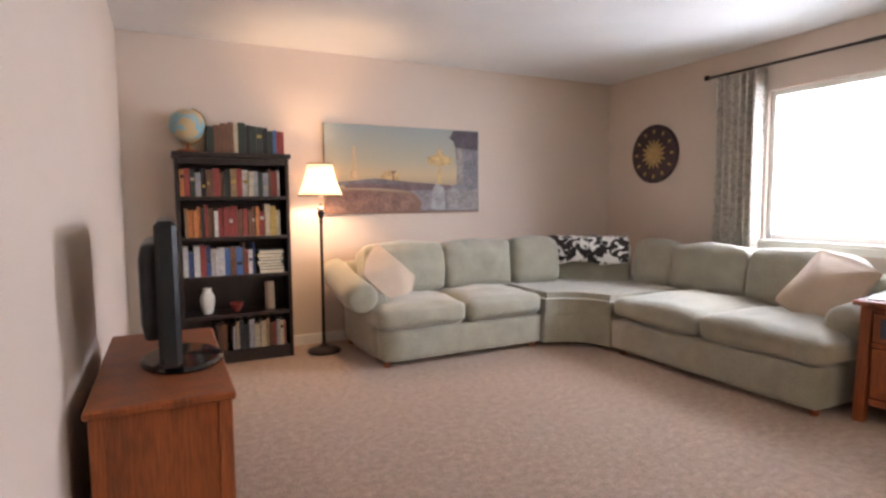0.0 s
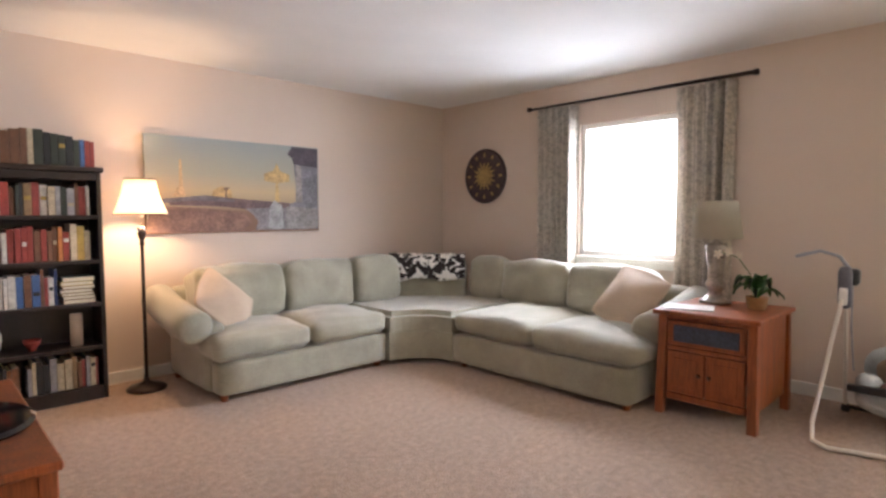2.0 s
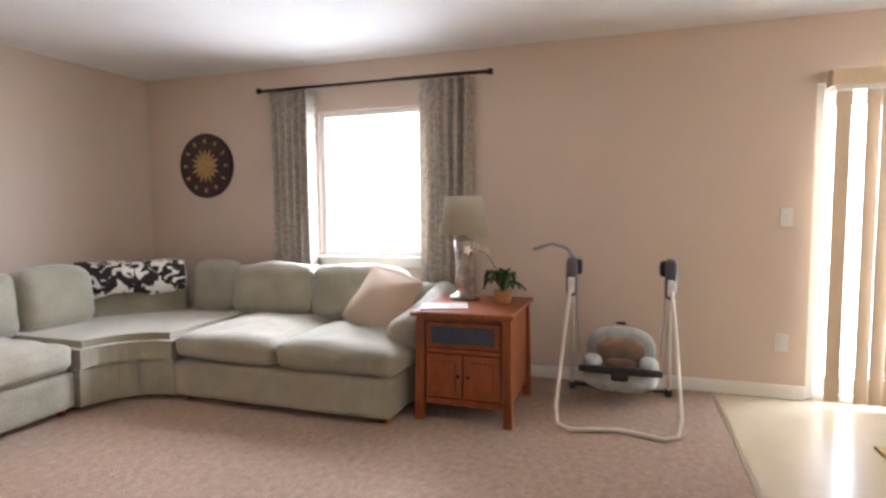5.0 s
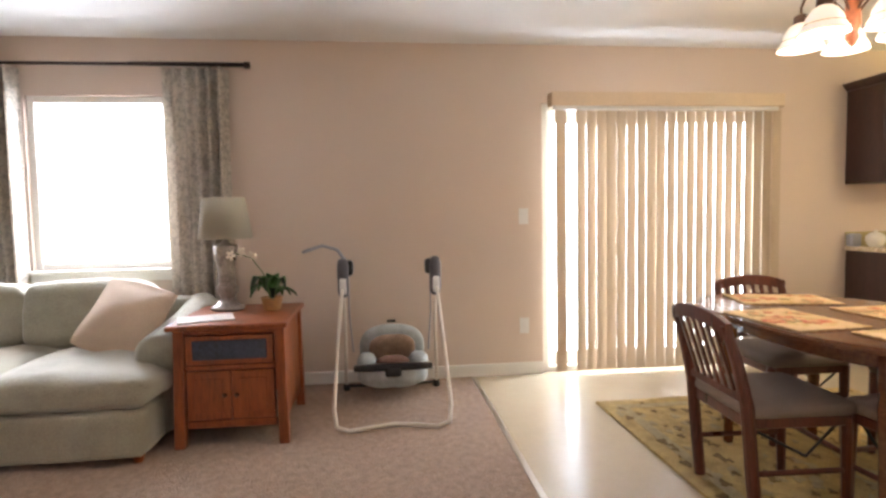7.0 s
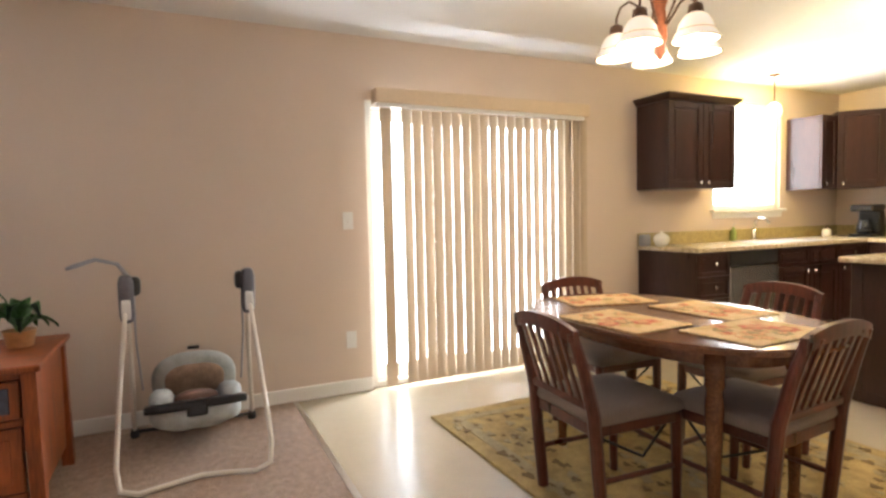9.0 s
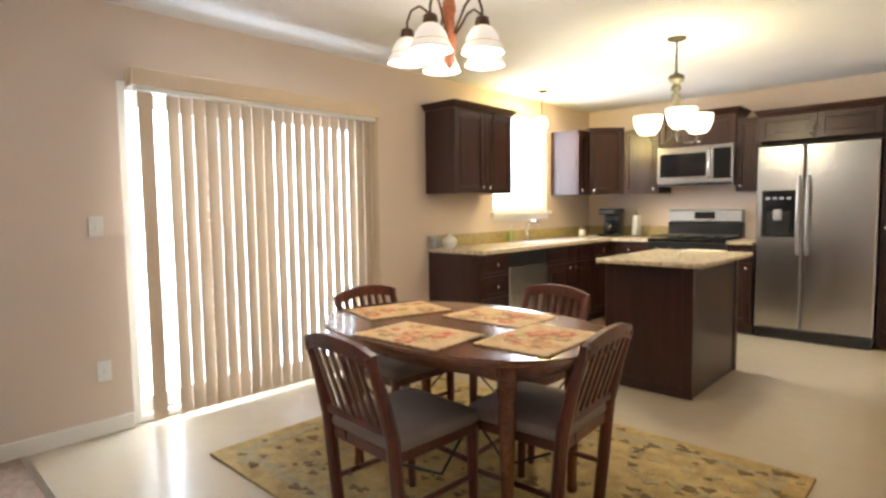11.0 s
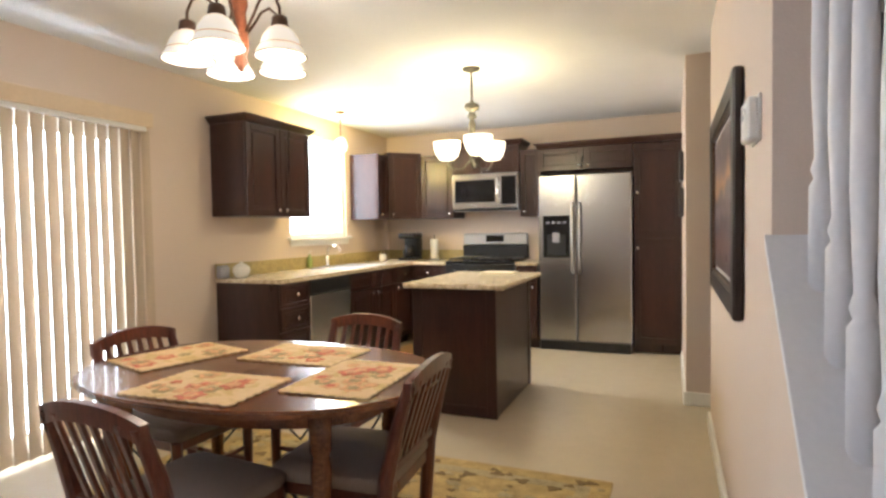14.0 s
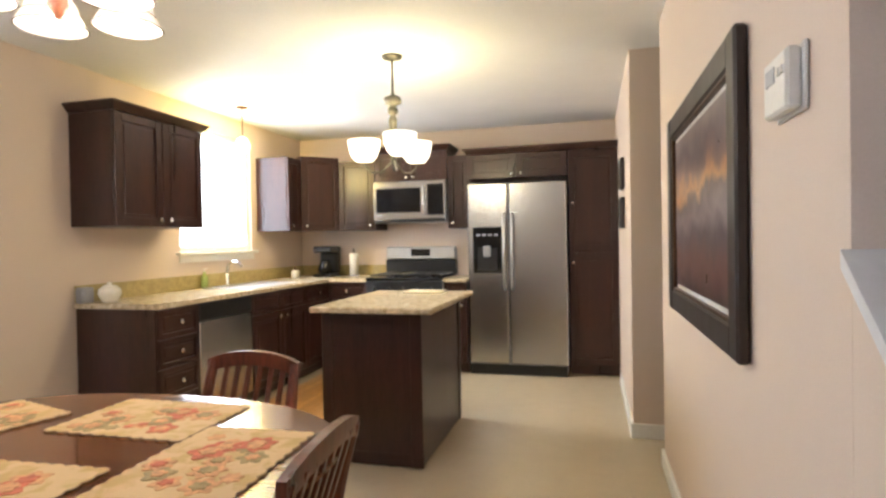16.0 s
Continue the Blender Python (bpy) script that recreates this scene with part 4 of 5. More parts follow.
dr = box_part("drawer", e, M_OAKRED, ex0 + 0.004, ey0 + 0.055, 0.43, ex0 + 0.03, ey1 - 0.055, 0.58, 0.004)
box_part("slate_inset", dr, mat("slate", (0.034, 0.044, 0.075), 0.5, var=0.4, scale=14, bscale=60), ex0 + 0.0, ey0 + 0.09, 0.455, ex0 + 0.006, ey1 - 0.09, 0.555, 0.003, "dark slate inset")
em = (ey0 + ey1) / 2
for ya, yb, yk in ((ey0 + 0.055, em - 0.002, em - 0.03), (em + 0.002, ey1 - 0.055, em + 0.03)):
    dr = box_part("door", e, M_OAKRED, ex0 + 0.004, ya, 0.14, ex0 + 0.03, yb, 0.395, 0.004)
    box_part("door_panel", dr, M_OAKRED, ex0 - 0.001, ya + 0.04, 0.18, ex0 + 0.005, yb - 0.04, 0.355, 0.005)
    part("knob", placed(lathe(B(), [(0.006, 0), (0.013, 0.012), (0.009, 0.02)], seg=10), Matrix.Translation((ex0 + 0.003, yk, 0.27)) @ pose(0, 0, 0, 0, -90, 0)), M_BRONZE, dr)

l = thing("table_lamp", (-0.55, -3.13, 0.64), "unlit pewter table lamp with a pale translucent shade", "lamp")
M_PEWTER = mat("pewter", (0.34, 0.30, 0.27), 0.3, 0.7, var=0.3, scale=10)
part("base", placed(lathe(B(), [(0.075, 0), (0.078, 0.015), (0.055, 0.03), (0.04, 0.05), (0.03, 0.07), (0.048, 0.10), (0.052, 0.13), (0.036, 0.155), (0.042, 0.175), (0.036, 0.20), (0.047, 0.30), (0.054, 0.37), (0.05, 0.385), (0.02, 0.395), (0.008, 0.42)], seg=28), Matrix.Translation((-0.55, -3.13, 0.64)) @ Matrix.Diagonal((1.25, 1.25, 1, 1))), M_PEWTER, l, "", True)
sh = [(0.155, 0.42), (0.14, 0.52), (0.118, 0.66)]
part("shade", lathe(B(), sh + [(r - 0.003, z) for r, z in reversed(sh)], (-0.55, -3.13, 0.64), 36, False), M_SHADE_T, l, "pale grey-green fabric shade", True)
b = thing("magazine", (-0.86, -3.12, 0.64), "pale magazine lying on the end table", "magazine")
part("cover", placed(bx(B(), -0.10, -0.14, 0, 0.10, 0.14, 0.008, 0.002), Matrix.Translation((-0.88, -3.10, 0.641)) @ pose(0, 0, 0, 0, 0, 18)), mat("magazine_paper", (0.62, 0.55, 0.50), 0.5, var=0.25, scale=18), b)
o = thing("orchid", (-0.62, -3.40, 0.64), "potted orchid with strappy leaves and small pale flowers", "plant")
part("pot", lathe(B(), [(0.045, 0), (0.05, 0.005), (0.062, 0.07), (0.066, 0.075), (0.058, 0.076), (0.05, 0.06)], (-0.62, -3.40, 0.64), 20), M_TERRA, o, "", True)
random.seed(5)
for n in range(13):
    a, ln, w = n * 2.4 + random.uniform(-0.3, 0.3), random.uniform(0.10, 0.17), random.uniform(0.026, 0.04)
    rise = random.uniform(0.06, 0.16)
    bm = B()
    up, dn = [], []
    for k in range(8):
        u = k / 7
        r = ln * u
        z = 0.71 + rise * math.sin(u * 2.3) - 0.05 * u * u
        ww = w * math.sin(math.pi * (0.12 + 0.86 * u)) + 0.002
        cx, cy = -0.62 + r * math.cos(a), -3.40 + r * math.sin(a)
        for s, store in ((1, up), (-1, dn)):
            store.append((bm.verts.new((cx - s * ww * math.sin(a), cy + s * ww * math.cos(a), z + 0.006)), bm.verts.new((cx - s * ww * math.sin(a), cy + s * ww * math.cos(a), z + 0.004))))
    mid = [(bm.verts.new((-0.62 + ln * k / 7 * math.cos(a), -3.40 + ln * k / 7 * math.sin(a), 0.7 + rise * math.sin(k / 7 * 2.3) - 0.05 * (k / 7) ** 2)),) for k in range(8)]
    for k in range(7):
        for st in (up, dn):
            bm.faces.new([st[k][0], st[k + 1][0], mid[k + 1][0], mid[k][0]])
            bm.faces.new([st[k][1], st[k + 1][1], mid[k + 1][0], mid[k][0]])
            bm.faces.new([st[k][0], st[k + 1][0], st[k + 1][1], st[k][1]])
    part("leaf", bm, M_LEAF, o, "", True)
stem = [(-0.62, -3.40, 0.71), (-0.63, -3.36, 0.85), (-0.66, -3.30, 0.95), (-0.70, -3.22, 0.98)]
part("flower_stem", tube(B(), stem, 0.003, 6), M_LEAF, o)
for n, (x, y, z) in enumerate(((-0.66, -3.30, 0.96), (-0.69, -3.25, 0.985), (-0.715, -3.20, 0.97))):
    bm = B()
    for k in range(5):
        a = k * 1.2566 + n
        soft_box(bm, pose(x, y + 0.016 * math.cos(a), z + 0.016 * math.sin(a), math.degrees(a), 0, 0), 0.003, 0.013, 0.009, 0.003, 0, 3, 0)
    part("flower", bm, M_PETAL, o, "", True)


# ---- baby swing ----
w = thing("baby_swing", (-0.5, -4.1, 0), "infant swing with ivory tube legs and pale cloth seat", "baby swing")
tl, tr = (-0.40, -3.80, 0.86), (-0.40, -4.385, 0.86)
part("front_tube", tube(B(), [(-0.42, -3.80, 0.78), (-0.62, -3.77, 0.40), (-0.86, -3.76, 0.10), (-0.94, -3.78, 0.03), (-0.97, -3.85, 0.016), (-0.93, -3.98, 0.016), (-0.90, -4.1, 0.016), (-0.93, -4.22, 0.016), (-0.97, -4.33, 0.016), (-0.94, -4.40, 0.03), (-0.86, -4.42, 0.10), (-0.62, -4.41, 0.40), (-0.42, -4.385, 0.78)], 0.0115, 10), M_SWINGTUBE, w, "", True)
for y, e2 in ((-3.80, -3.79), (-4.385, -4.40)):
    part("rear_tube", tube(B(), [(-0.38, y, 0.78), (-0.32, y, 0.45), (-0.22, e2, 0.10), (-0.19, e2, 0.03)], 0.012, 10), M_SWINGTUBE, w, "", True)
    part("foot_cap", lathe(B(), [(0.022, 0), (0.026, 0.02), (0.016, 0.05)], (-0.19, e2, 0), 12), M_BLACK, w)
    hb = part("motor_housing", soft_box(B(), pose(-0.40, y, 0.79, 0, -6, 0), 0.042, 0.036, 0.125, 0.03, 0, 6, 0), mat("hub_grey", (0.12, 0.115, 0.135), 0.45, var=0.15), w, "dark grey plastic hub", True)
    part("hub_cap", soft_box(B(), pose(-0.37, y - 0.035 if y > -4 else y + 0.035, 0.85), 0.045, 0.03, 0.05, 0.025, 0, 6, 0), M_BLACK, hb, "", True)
    part("hub_trim", soft_box(B(), pose(-0.452, y, 0.74), 0.008, 0.022, 0.05, 0.006, 0, 4, 0), M_WHITEPL, hb, "", True)
    s_in = y - 0.03 if y > -4 else y + 0.03
    part("hanger", tube(B(), [(-0.38, s_in, 0.84), (-0.36, s_in, 0.55), (-0.36, s_in + (-0.02 if y > -4 else 0.02), 0.30)], 0.005, 8), M_GREYPL, w)
part("rear_bar", tube(B(), [(-0.19, -3.79, 0.03), (-0.2, -4.1, 0.025), (-0.19, -4.40, 0.03)], 0.011, 10), M_BLACK, w, "dark floor bar", True)
part("toy_arm", tube(B(), [(-0.40, -3.82, 0.89), (-0.42, -3.77, 0.97), (-0.45, -3.68, 1.0), (-0.50, -3.60, 0.975), (-0.52, -3.57, 0.965)], [0.012, 0.011, 0.01, 0.012, 0.008], 8), M_GREYPL, w, "grey curved toy arm", True)


def pad(at, tilt, a, b, c, power=0.8):
    """A stuffed rounded cushion, oval in outline."""
    bm = B()
    bmesh.ops.create_uvsphere(bm, u_segments=28, v_segments=16, radius=1.0)
    for v in bm.verts:
        x, y, z = (math.copysign(abs(q) ** power, q) for q in v.co)
        v.co = (a * x, b * y, c * z * (1 + 0.06 * math.sin(9 * y + 7 * x)))
    bm.transform(pose(*at, 0, tilt, 0))
    return bm


part("seat_shell", pad((-0.42, -4.1, 0.165), 14, 0.19, 0.225, 0.085), M_PALECLOTH, w, "pale padded cloth seat", True)
part("seat_back", pad((-0.27, -4.1, 0.30), 66, 0.185, 0.215, 0.055), M_PALECLOTH, w, "pale blue-grey padded back", True)
part("head_cushion", pad((-0.325, -4.1, 0.315), 64, 0.105, 0.15, 0.045), mat("tan_cloth", (0.36, 0.25, 0.18), 0.9, var=0.3, scale=14, bump=0.3, bscale=150), w, "tan inner cushion", True)
part("handle_slot", bx(B(), -0.235, -4.13, 0.462, -0.205, -4.07, 0.478, 0.004), M_BLACK, w)
for y in (-3.935, -4.265):
    part("side_bolster", pad((-0.42, y, 0.245), 16, 0.14, 0.06, 0.06), M_PALECLOTH, w, "padded side", True)
part("lap_cushion", pad((-0.47, -4.1, 0.245), 20, 0.09, 0.11, 0.05), M_BROWNCLOTH, w, "", True)
part("tray", soft_box(B(), pose(-0.565, -4.1, 0.25, 0, 8, 0), 0.045, 0.24, 0.022, 0.013, 0, 6, 0), M_BLACK, w, "dark restraint tray", True)
part("buckle", soft_box(B(), pose(-0.60, -4.1, 0.225, 0, 20, 0), 0.02, 0.05, 0.03, 0.012, 0, 5, 0), M_BLACK, w, "", True)


# ---- rug ----
r = thing("rug", (-1.85, -6.2, -0.006), "olive and gold floral area rug under the dining table", "rug")
box_part("field", r, M_RUG, -3.02, -7.05, -0.006, -0.70, -5.34, 0.008, 0.004)
f = B()
for x0, ya, x1, yb in ((-2.93, -6.96, -0.79, -6.90), (-2.93, -5.49, -0.79, -5.43), (-2.93, -6.90, -2.87, -5.49), (-0.85, -6.90, -0.79, -5.49)):
    bx(f, x0, ya, 0.004, x1, yb, 0.0095, 0.001)
part("border", f, M_RUGCREAM, r)
random.seed(8)
bm1, bm2 = B(), B()
for n in range(520):
    x, y = random.uniform(-2.98, -0.74), random.uniform(-7.0, -5.38)
    a0, ln = random.uniform(0, 6.28), random.uniform(0.010, 0.036)
    bm = bm1 if n % 2 else bm2
    pts = [(x + ln * math.cos(t0) * (1 + 0.35 * math.sin(3 * t0 + a0)) , y + 0.7 * ln * math.sin(t0) * (1 + 0.35 * math.sin(3 * t0 + a0))) for t0 in (k * math.pi / 5 for k in range(10))]
    prism(bm, pts, 0.004, 0.0105 + 0.0001 * (n % 9))
tagged(part("flower_motif", bm1, M_RUGRED, r), kind="stuff")
tagged(part("leaf_motif", bm2, M_RUGCREAM, r), kind="stuff")


# ---- dining table, mats and chairs ----
TX, TY, TZ = -1.83, -5.99, 0.72
t = thing("dining_table", (TX, TY, 0.01), "oval walnut dining table with turned legs", "table")


def oval(hx, hy, n=60, p=2.3):
    out = []
    for k in range(n):
        a = 2 * math.pi * k / n
        c, s = math.cos(a), math.sin(a)
        out.append((TX + hx * math.copysign(abs(c) ** (2 / p), c), TY + hy * math.copysign(abs(s) ** (2 / p), s)))
    return out


bm = prism(B(), oval(0.71, 0.48), TZ - 0.026, TZ)
bmesh.ops.recalc_face_normals(bm, faces=bm.faces)
bmesh.ops.bevel(bm, geom=[e for e in bm.edges if abs(e.verts[0].co.z - e.verts[1].co.z) < 1e-5], offset=0.008, segments=3, affect="EDGES")
part("tabletop", bm, M_TABLE, t)
part("apron", prism(B(), oval(0.56, 0.34), TZ - 0.10, TZ - 0.027), M_TABLE, t)
for x in (-0.44, 0.44):
    for y in (-0.23, 0.23):
        part("leg", lathe(B(), [(0.02, 0.008), (0.024, 0.03), (0.02, 0.06), (0.027, 0.3), (0.034, 0.48), (0.028, 0.53), (0.036, 0.55), (0.036, 0.692)], (TX + x, TY + y, 0), 18), M_TABLE, t, "", True)


def placemat(cx, cy, turn):
    ob = thing("placemat", (cx, cy, TZ), "scalloped cream placemat printed with red and orange flowers", "placemat", "placemats on the dining table")
    m = Matrix.Translation((cx, cy, TZ + 0.001)) @ pose(0, 0, 0, 0, 0, turn)
    hx, hy, out = 0.222, 0.158, []
    # straight sides with a row of small scallops
    for (xa, ya), (xb, yb), n in (((hx, -hy), (hx, hy), 8), ((hx, hy), (-hx, hy), 11), ((-hx, hy), (-hx, -hy), 8), ((-hx, -hy), (hx, -hy), 11)):
        ox, oy = (1 if xa == xb and xa > 0 else -1 if xa == xb else 0), (1 if ya == yb and ya > 0 else -1 if ya == yb else 0)
        for k in range(n * 4):
            u, dip = k / (n * 4), 0.008 * abs(math.sin(math.pi * (k % 4) / 4)) - 0.004
            out.append((xa + (xb - xa) * u + ox * dip, ya + (yb - ya) * u + oy * dip))
    part("cloth", placed(prism(B(), out, 0, 0.004), m), M_MAT, ob)
    part("hem", placed(tube(B(), [(x, y, 0.003) for x, y in out + out[:1]], 0.0016, 5), m), M_BROWNCLOTH, ob)
    for n in range(15):
        x, y, r0 = random.uniform(-0.17, 0.17), random.uniform(-0.11, 0.11), random.uniform(0.014, 0.044)
        ph, lobes = random.uniform(0, 6), random.choice((5, 6, 7))
        for ring in range(2 if r0 > 0.025 else 1):
            q = r0 * (1 - 0.5 * ring)
            pts = [(x + q * (1 + 0.2 * math.cos(lobes * b + ph)) * math.cos(b), y + q * (1 + 0.2 * math.cos(lobes * b + ph)) * math.sin(b)) for b in (2 * math.pi * k / 28 for k in range(28))]
            part("printed_flower", placed(prism(B(), pts, 0.003, 0.0046 + 0.0001 * n + 0.0016 * ring), m), (M_MATRED, M_MATORANGE, M_MATORANGE, M_MATBROWN)[(n + 2 * ring) % 4], ob)


random.seed(21)
placemat(-1.385, -6.035, 75)
placemat(-1.86, -5.715, 3)
placemat(-2.27, -5.97, 93)
placemat(-1.88, -6.22, 1)

c = thing("dining_chair", (0, 0, 0), "cherry wood slat-back folding chair with a taupe padded seat", "chair", "chairs round the dining table")
HB, SZ = 0.80, 0.43
for s in (-1, 1):
    part("back_post", tube(B(), [(s * 0.20, -0.165, 0.012), (s * 0.20, -0.185, 0.22), (s * 0.20, -0.205, 0.45), (s * 0.195, -0.245, 0.62), (s * 0.187, -0.286, 0.755)], [0.024, 0.025, 0.025, 0.023, 0.019], 10), M_CHERRY, c)
    part("front_leg", tube(B(), [(s * 0.185, 0.20, 0.012), (s * 0.188, 0.195, 0.25), (s * 0.19, 0.19, 0.40)], [0.017, 0.021, 0.023], 8), M_CHERRY, c)
    box_part("seat_rail", c, M_CHERRY, s * 0.19 - 0.014, -0.19, 0.365, s * 0.19 + 0.014, 0.20, 0.405)
    part("side_stretcher", tube(B(), [(s * 0.19, -0.18, 0.19), (s * 0.187, 0.19, 0.19)], 0.011, 8), M_CHERRY, c)
    part("folding_brace", tube(B(), [(s * 0.165, -0.14, 0.34), (s * 0.165, 0.05, 0.24), (s * 0.165, 0.17, 0.36)], 0.006, 6), M_BLACK, c)
rail = B()
n = 10
for k in range(n):
    xa, xb = -0.208 + 0.416 * k / n, -0.208 + 0.416 * (k + 1) / n
    za, zb = (HB - 0.036 * abs(x / 0.208) ** 2.4 for x in (xa, xb))
    ya, yb = (-0.292 - 0.015 * (1 - (x / 0.208) ** 2) for x in (xa, xb))
    vs = [rail.verts.new(q) for q in ((xa, ya, za - 0.055), (xb, yb, zb - 0.055), (xb, yb - 0.004, zb), (xa, ya - 0.004, za), (xa, ya + 0.024, za - 0.055), (xb, yb + 0.024, zb - 0.055), (xb, yb + 0.02, zb), (xa, ya + 0.02, za))]
    for q in ((0, 1, 2, 3), (4, 5, 6, 7), (3, 2, 6, 7), (0, 1, 5, 4)):
        rail.faces.new([vs[i] for i in q])
    if k in (0, n - 1):
        rail.faces.new([vs[i] for i in ((0, 3, 7, 4) if k == 0 else (1, 2, 6, 5))])
bmesh.ops.remove_doubles(rail, verts=rail.verts, dist=1e-5)
part("top_rail", rail, M_CHERRY, c)
box_part("lower_rail", c, M_CHERRY, -0.18, -0.224, 0.462, 0.18, -0.202, 0.492)
for k in range(6):
    x = -0.13 + 0.052 * k
    f = bx(B(), x - 0.011, -0.006, 0, x + 0.011, 0.006, 0.285, 0.003)
    part("back_slat", placed(f, Matrix.Translation((0, -0.213, 0.485)) @ pose(0, 0, 0, 18, 0, 0)), M_CHERRY, c)
part("seat", soft_box(B(), pose(0, 0.01, 0.428), 0.212, 0.215, 0.032, 0.03, 0.012, 10, 0.002), M_SEAT, c, "taupe padded seat", True)
box_part("front_rail", c, M_CHERRY, -0.176, 0.178, 0.36, 0.176, 0.20, 0.405)
box_part("rear_rail", c, M_CHERRY, -0.176, -0.20, 0.36, 0.176, -0.18, 0.405)
part("front_stretcher", tube(B(), [(-0.186, 0.19, 0.25), (0.186, 0.19, 0.25)], 0.011, 8), M_CHERRY, c)
c.matrix_basis = pose(-1.90, -5.58, 0.0, 0, 0, 177)
for m in (pose(-1.28, -6.13, 0.0, 0, 0, 88), pose(-1.81, -6.53, 0.0, 0, 0, -2), pose(-2.245, -6.01, 0.0, 0, 0, -86)):
    copy_thing(c, m)


# ---- dining chandelier ----
CX, CY = -1.65, -6.15
h = thing("chandelier", (CX, CY, 1.888), "lit five-arm bronze chandelier with white bell glass shades", "chandelier")
part("canopy", lathe(B(), [(0.065, 0), (0.06, -0.015), (0.02, -0.03)], (CX, CY, TOP), 24), M_BRONZE, h, "", True)
part("chain_stem", tube(B(), [(CX, CY, TOP - 0.02), (CX, CY, 2.258)], 0.006, 8), M_BRONZE, h)
part("body", lathe(B(), [(0.01, 2.278), (0.022, 2.258), (0.014, 2.228), (0.03, 2.198), (0.034, 2.158), (0.024, 2.128), (0.03, 2.058), (0.034, 1.988), (0.022, 1.958), (0.028, 1.928), (0.012, 1.903), (0.004, 1.888)], (CX, CY, 0), 20), M_COPPER, h, "reddish turned column", True)
for a in range(5):
    g = a * 1.2566 + 0.634
    ux, uy = math.cos(g), math.sin(g)
    part("arm", tube(B(), [(CX + r * ux, CY + r * uy, z) for r, z in ((0.03, 2.05), (0.07, 2.108), (0.10, 2.158), (0.14, 2.188), (0.18, 2.168), (0.20, 2.118), (0.20, 2.078))], 0.006, 8), M_BRONZE, h, "", True)
    x, y = CX + 0.20 * ux, CY + 0.20 * uy
    hd = part("socket", lathe(B(), [(0.014, 2.088), (0.03, 2.078), (0.034, 2.048), (0.028, 2.038)], (x, y, 0), 16), M_BRONZE, h, "", True)
    sh = [(0.028, 2.043), (0.05, 2.028), (0.07, 1.998), (0.078, 1.968), (0.095, 1.938), (0.10, 1.926)]
    g2 = part("glass_shade", lathe(B(), sh + [(r - 0.003, z) for r, z in reversed(sh)], (x, y, 0), 28, False), M_GLASSLIT, hd, "lit white ribbed glass bell", True)
    g2.visible_shadow = False
    part("shade_ring", tube(B(), [(x + 0.0795 * math.cos(radians(b)), y + 0.0795 * math.sin(radians(b)), 1.966) for b in range(0, 361, 15)], 0.0016, 5), M_BRONZE, hd)
    part("shade_rim", tube(B(), [(x + 0.10 * math.cos(radians(b)), y + 0.10 * math.sin(radians(b)), 1.926) for b in range(0, 361, 15)], 0.0025, 6), M_BRONZE, hd)


# ---- stairs ----
def slope(y):
    return 1.205 - 0.9 * (y + 5.81)


st = thing("staircase", (-4.05, -5.0, 0), "grey carpeted stairs rising behind a half wall", "stairs", kind="structure")
for n in range(11):
    ya = -5.05 - 0.21 * n
    box_part("step", st, M_STAIR, -4.498, ya - 0.23, 0.19 * n, -3.63, ya, 0.19 * (n + 1), 0.012)
f = B()
side = [(-4.92, -0.006), (-5.808, -0.006), (-5.808, slope(-5.808) - 0.03), (-4.92, slope(-4.92) - 0.03)]
for x in (-3.5, -3.60):
    vs = [f.verts.new((x, y, z)) for y, z in side]
    f.faces.new(vs)
f.verts.ensure_lookup_table()
for k in range(4):
    f.faces.new([f.verts[k], f.verts[(k + 1) % 4], f.verts[4 + (k + 1) % 4], f.verts[4 + k]])
structure(part("wall_stair_half", f, M_WALL), "beige half wall below the stair rail", "wall")
f = B()
for x in (-3.485, -3.66):
    for y in (-4.90, -5.808):
        for dz in (-0.028, 0.0):
            f.verts.new((x, y, slope(y) + dz))
bmesh.ops.convex_hull(f, input=f.verts)
structure(part("stair_cap", f, M_GREYTRIM), "white sloping cap on the stair half wall", "trim")
rl = thing("stair_railing", (-3.57, -5.4, 0.6), "white turned balusters with a dark red-brown handrail", "railing")
for n in range(6):
    y = -5.70 + 0.14 * n
    z0 = slope(y)
    part("baluster", lathe(B(), [(0.024, -0.02), (0.024, 0.20), (0.015, 0.215), (0.021, 0.235), (0.014, 0.26), (0.021, 0.42), (0.019, 0.70), (0.013, 0.89)], (-3.575, y, z0), 12), M_GREYTRIM, rl, "", True)
f = tube(B(), [(-3.575, -4.95, slope(-4.95) + 0.91), (-3.575, -5.808, slope(-5.808) + 0.91)], 0.03, 12)
part("handrail", f, M_CHERRY, rl, "dark red-brown wooden handrail", True)
box_part("newel_post", rl, M_GREYTRIM, -3.625, -4.96, 0.0, -3.53, -4.87, 1.28, 0.008)


# ---- kitchen cabinets ----
CTR = 0.88


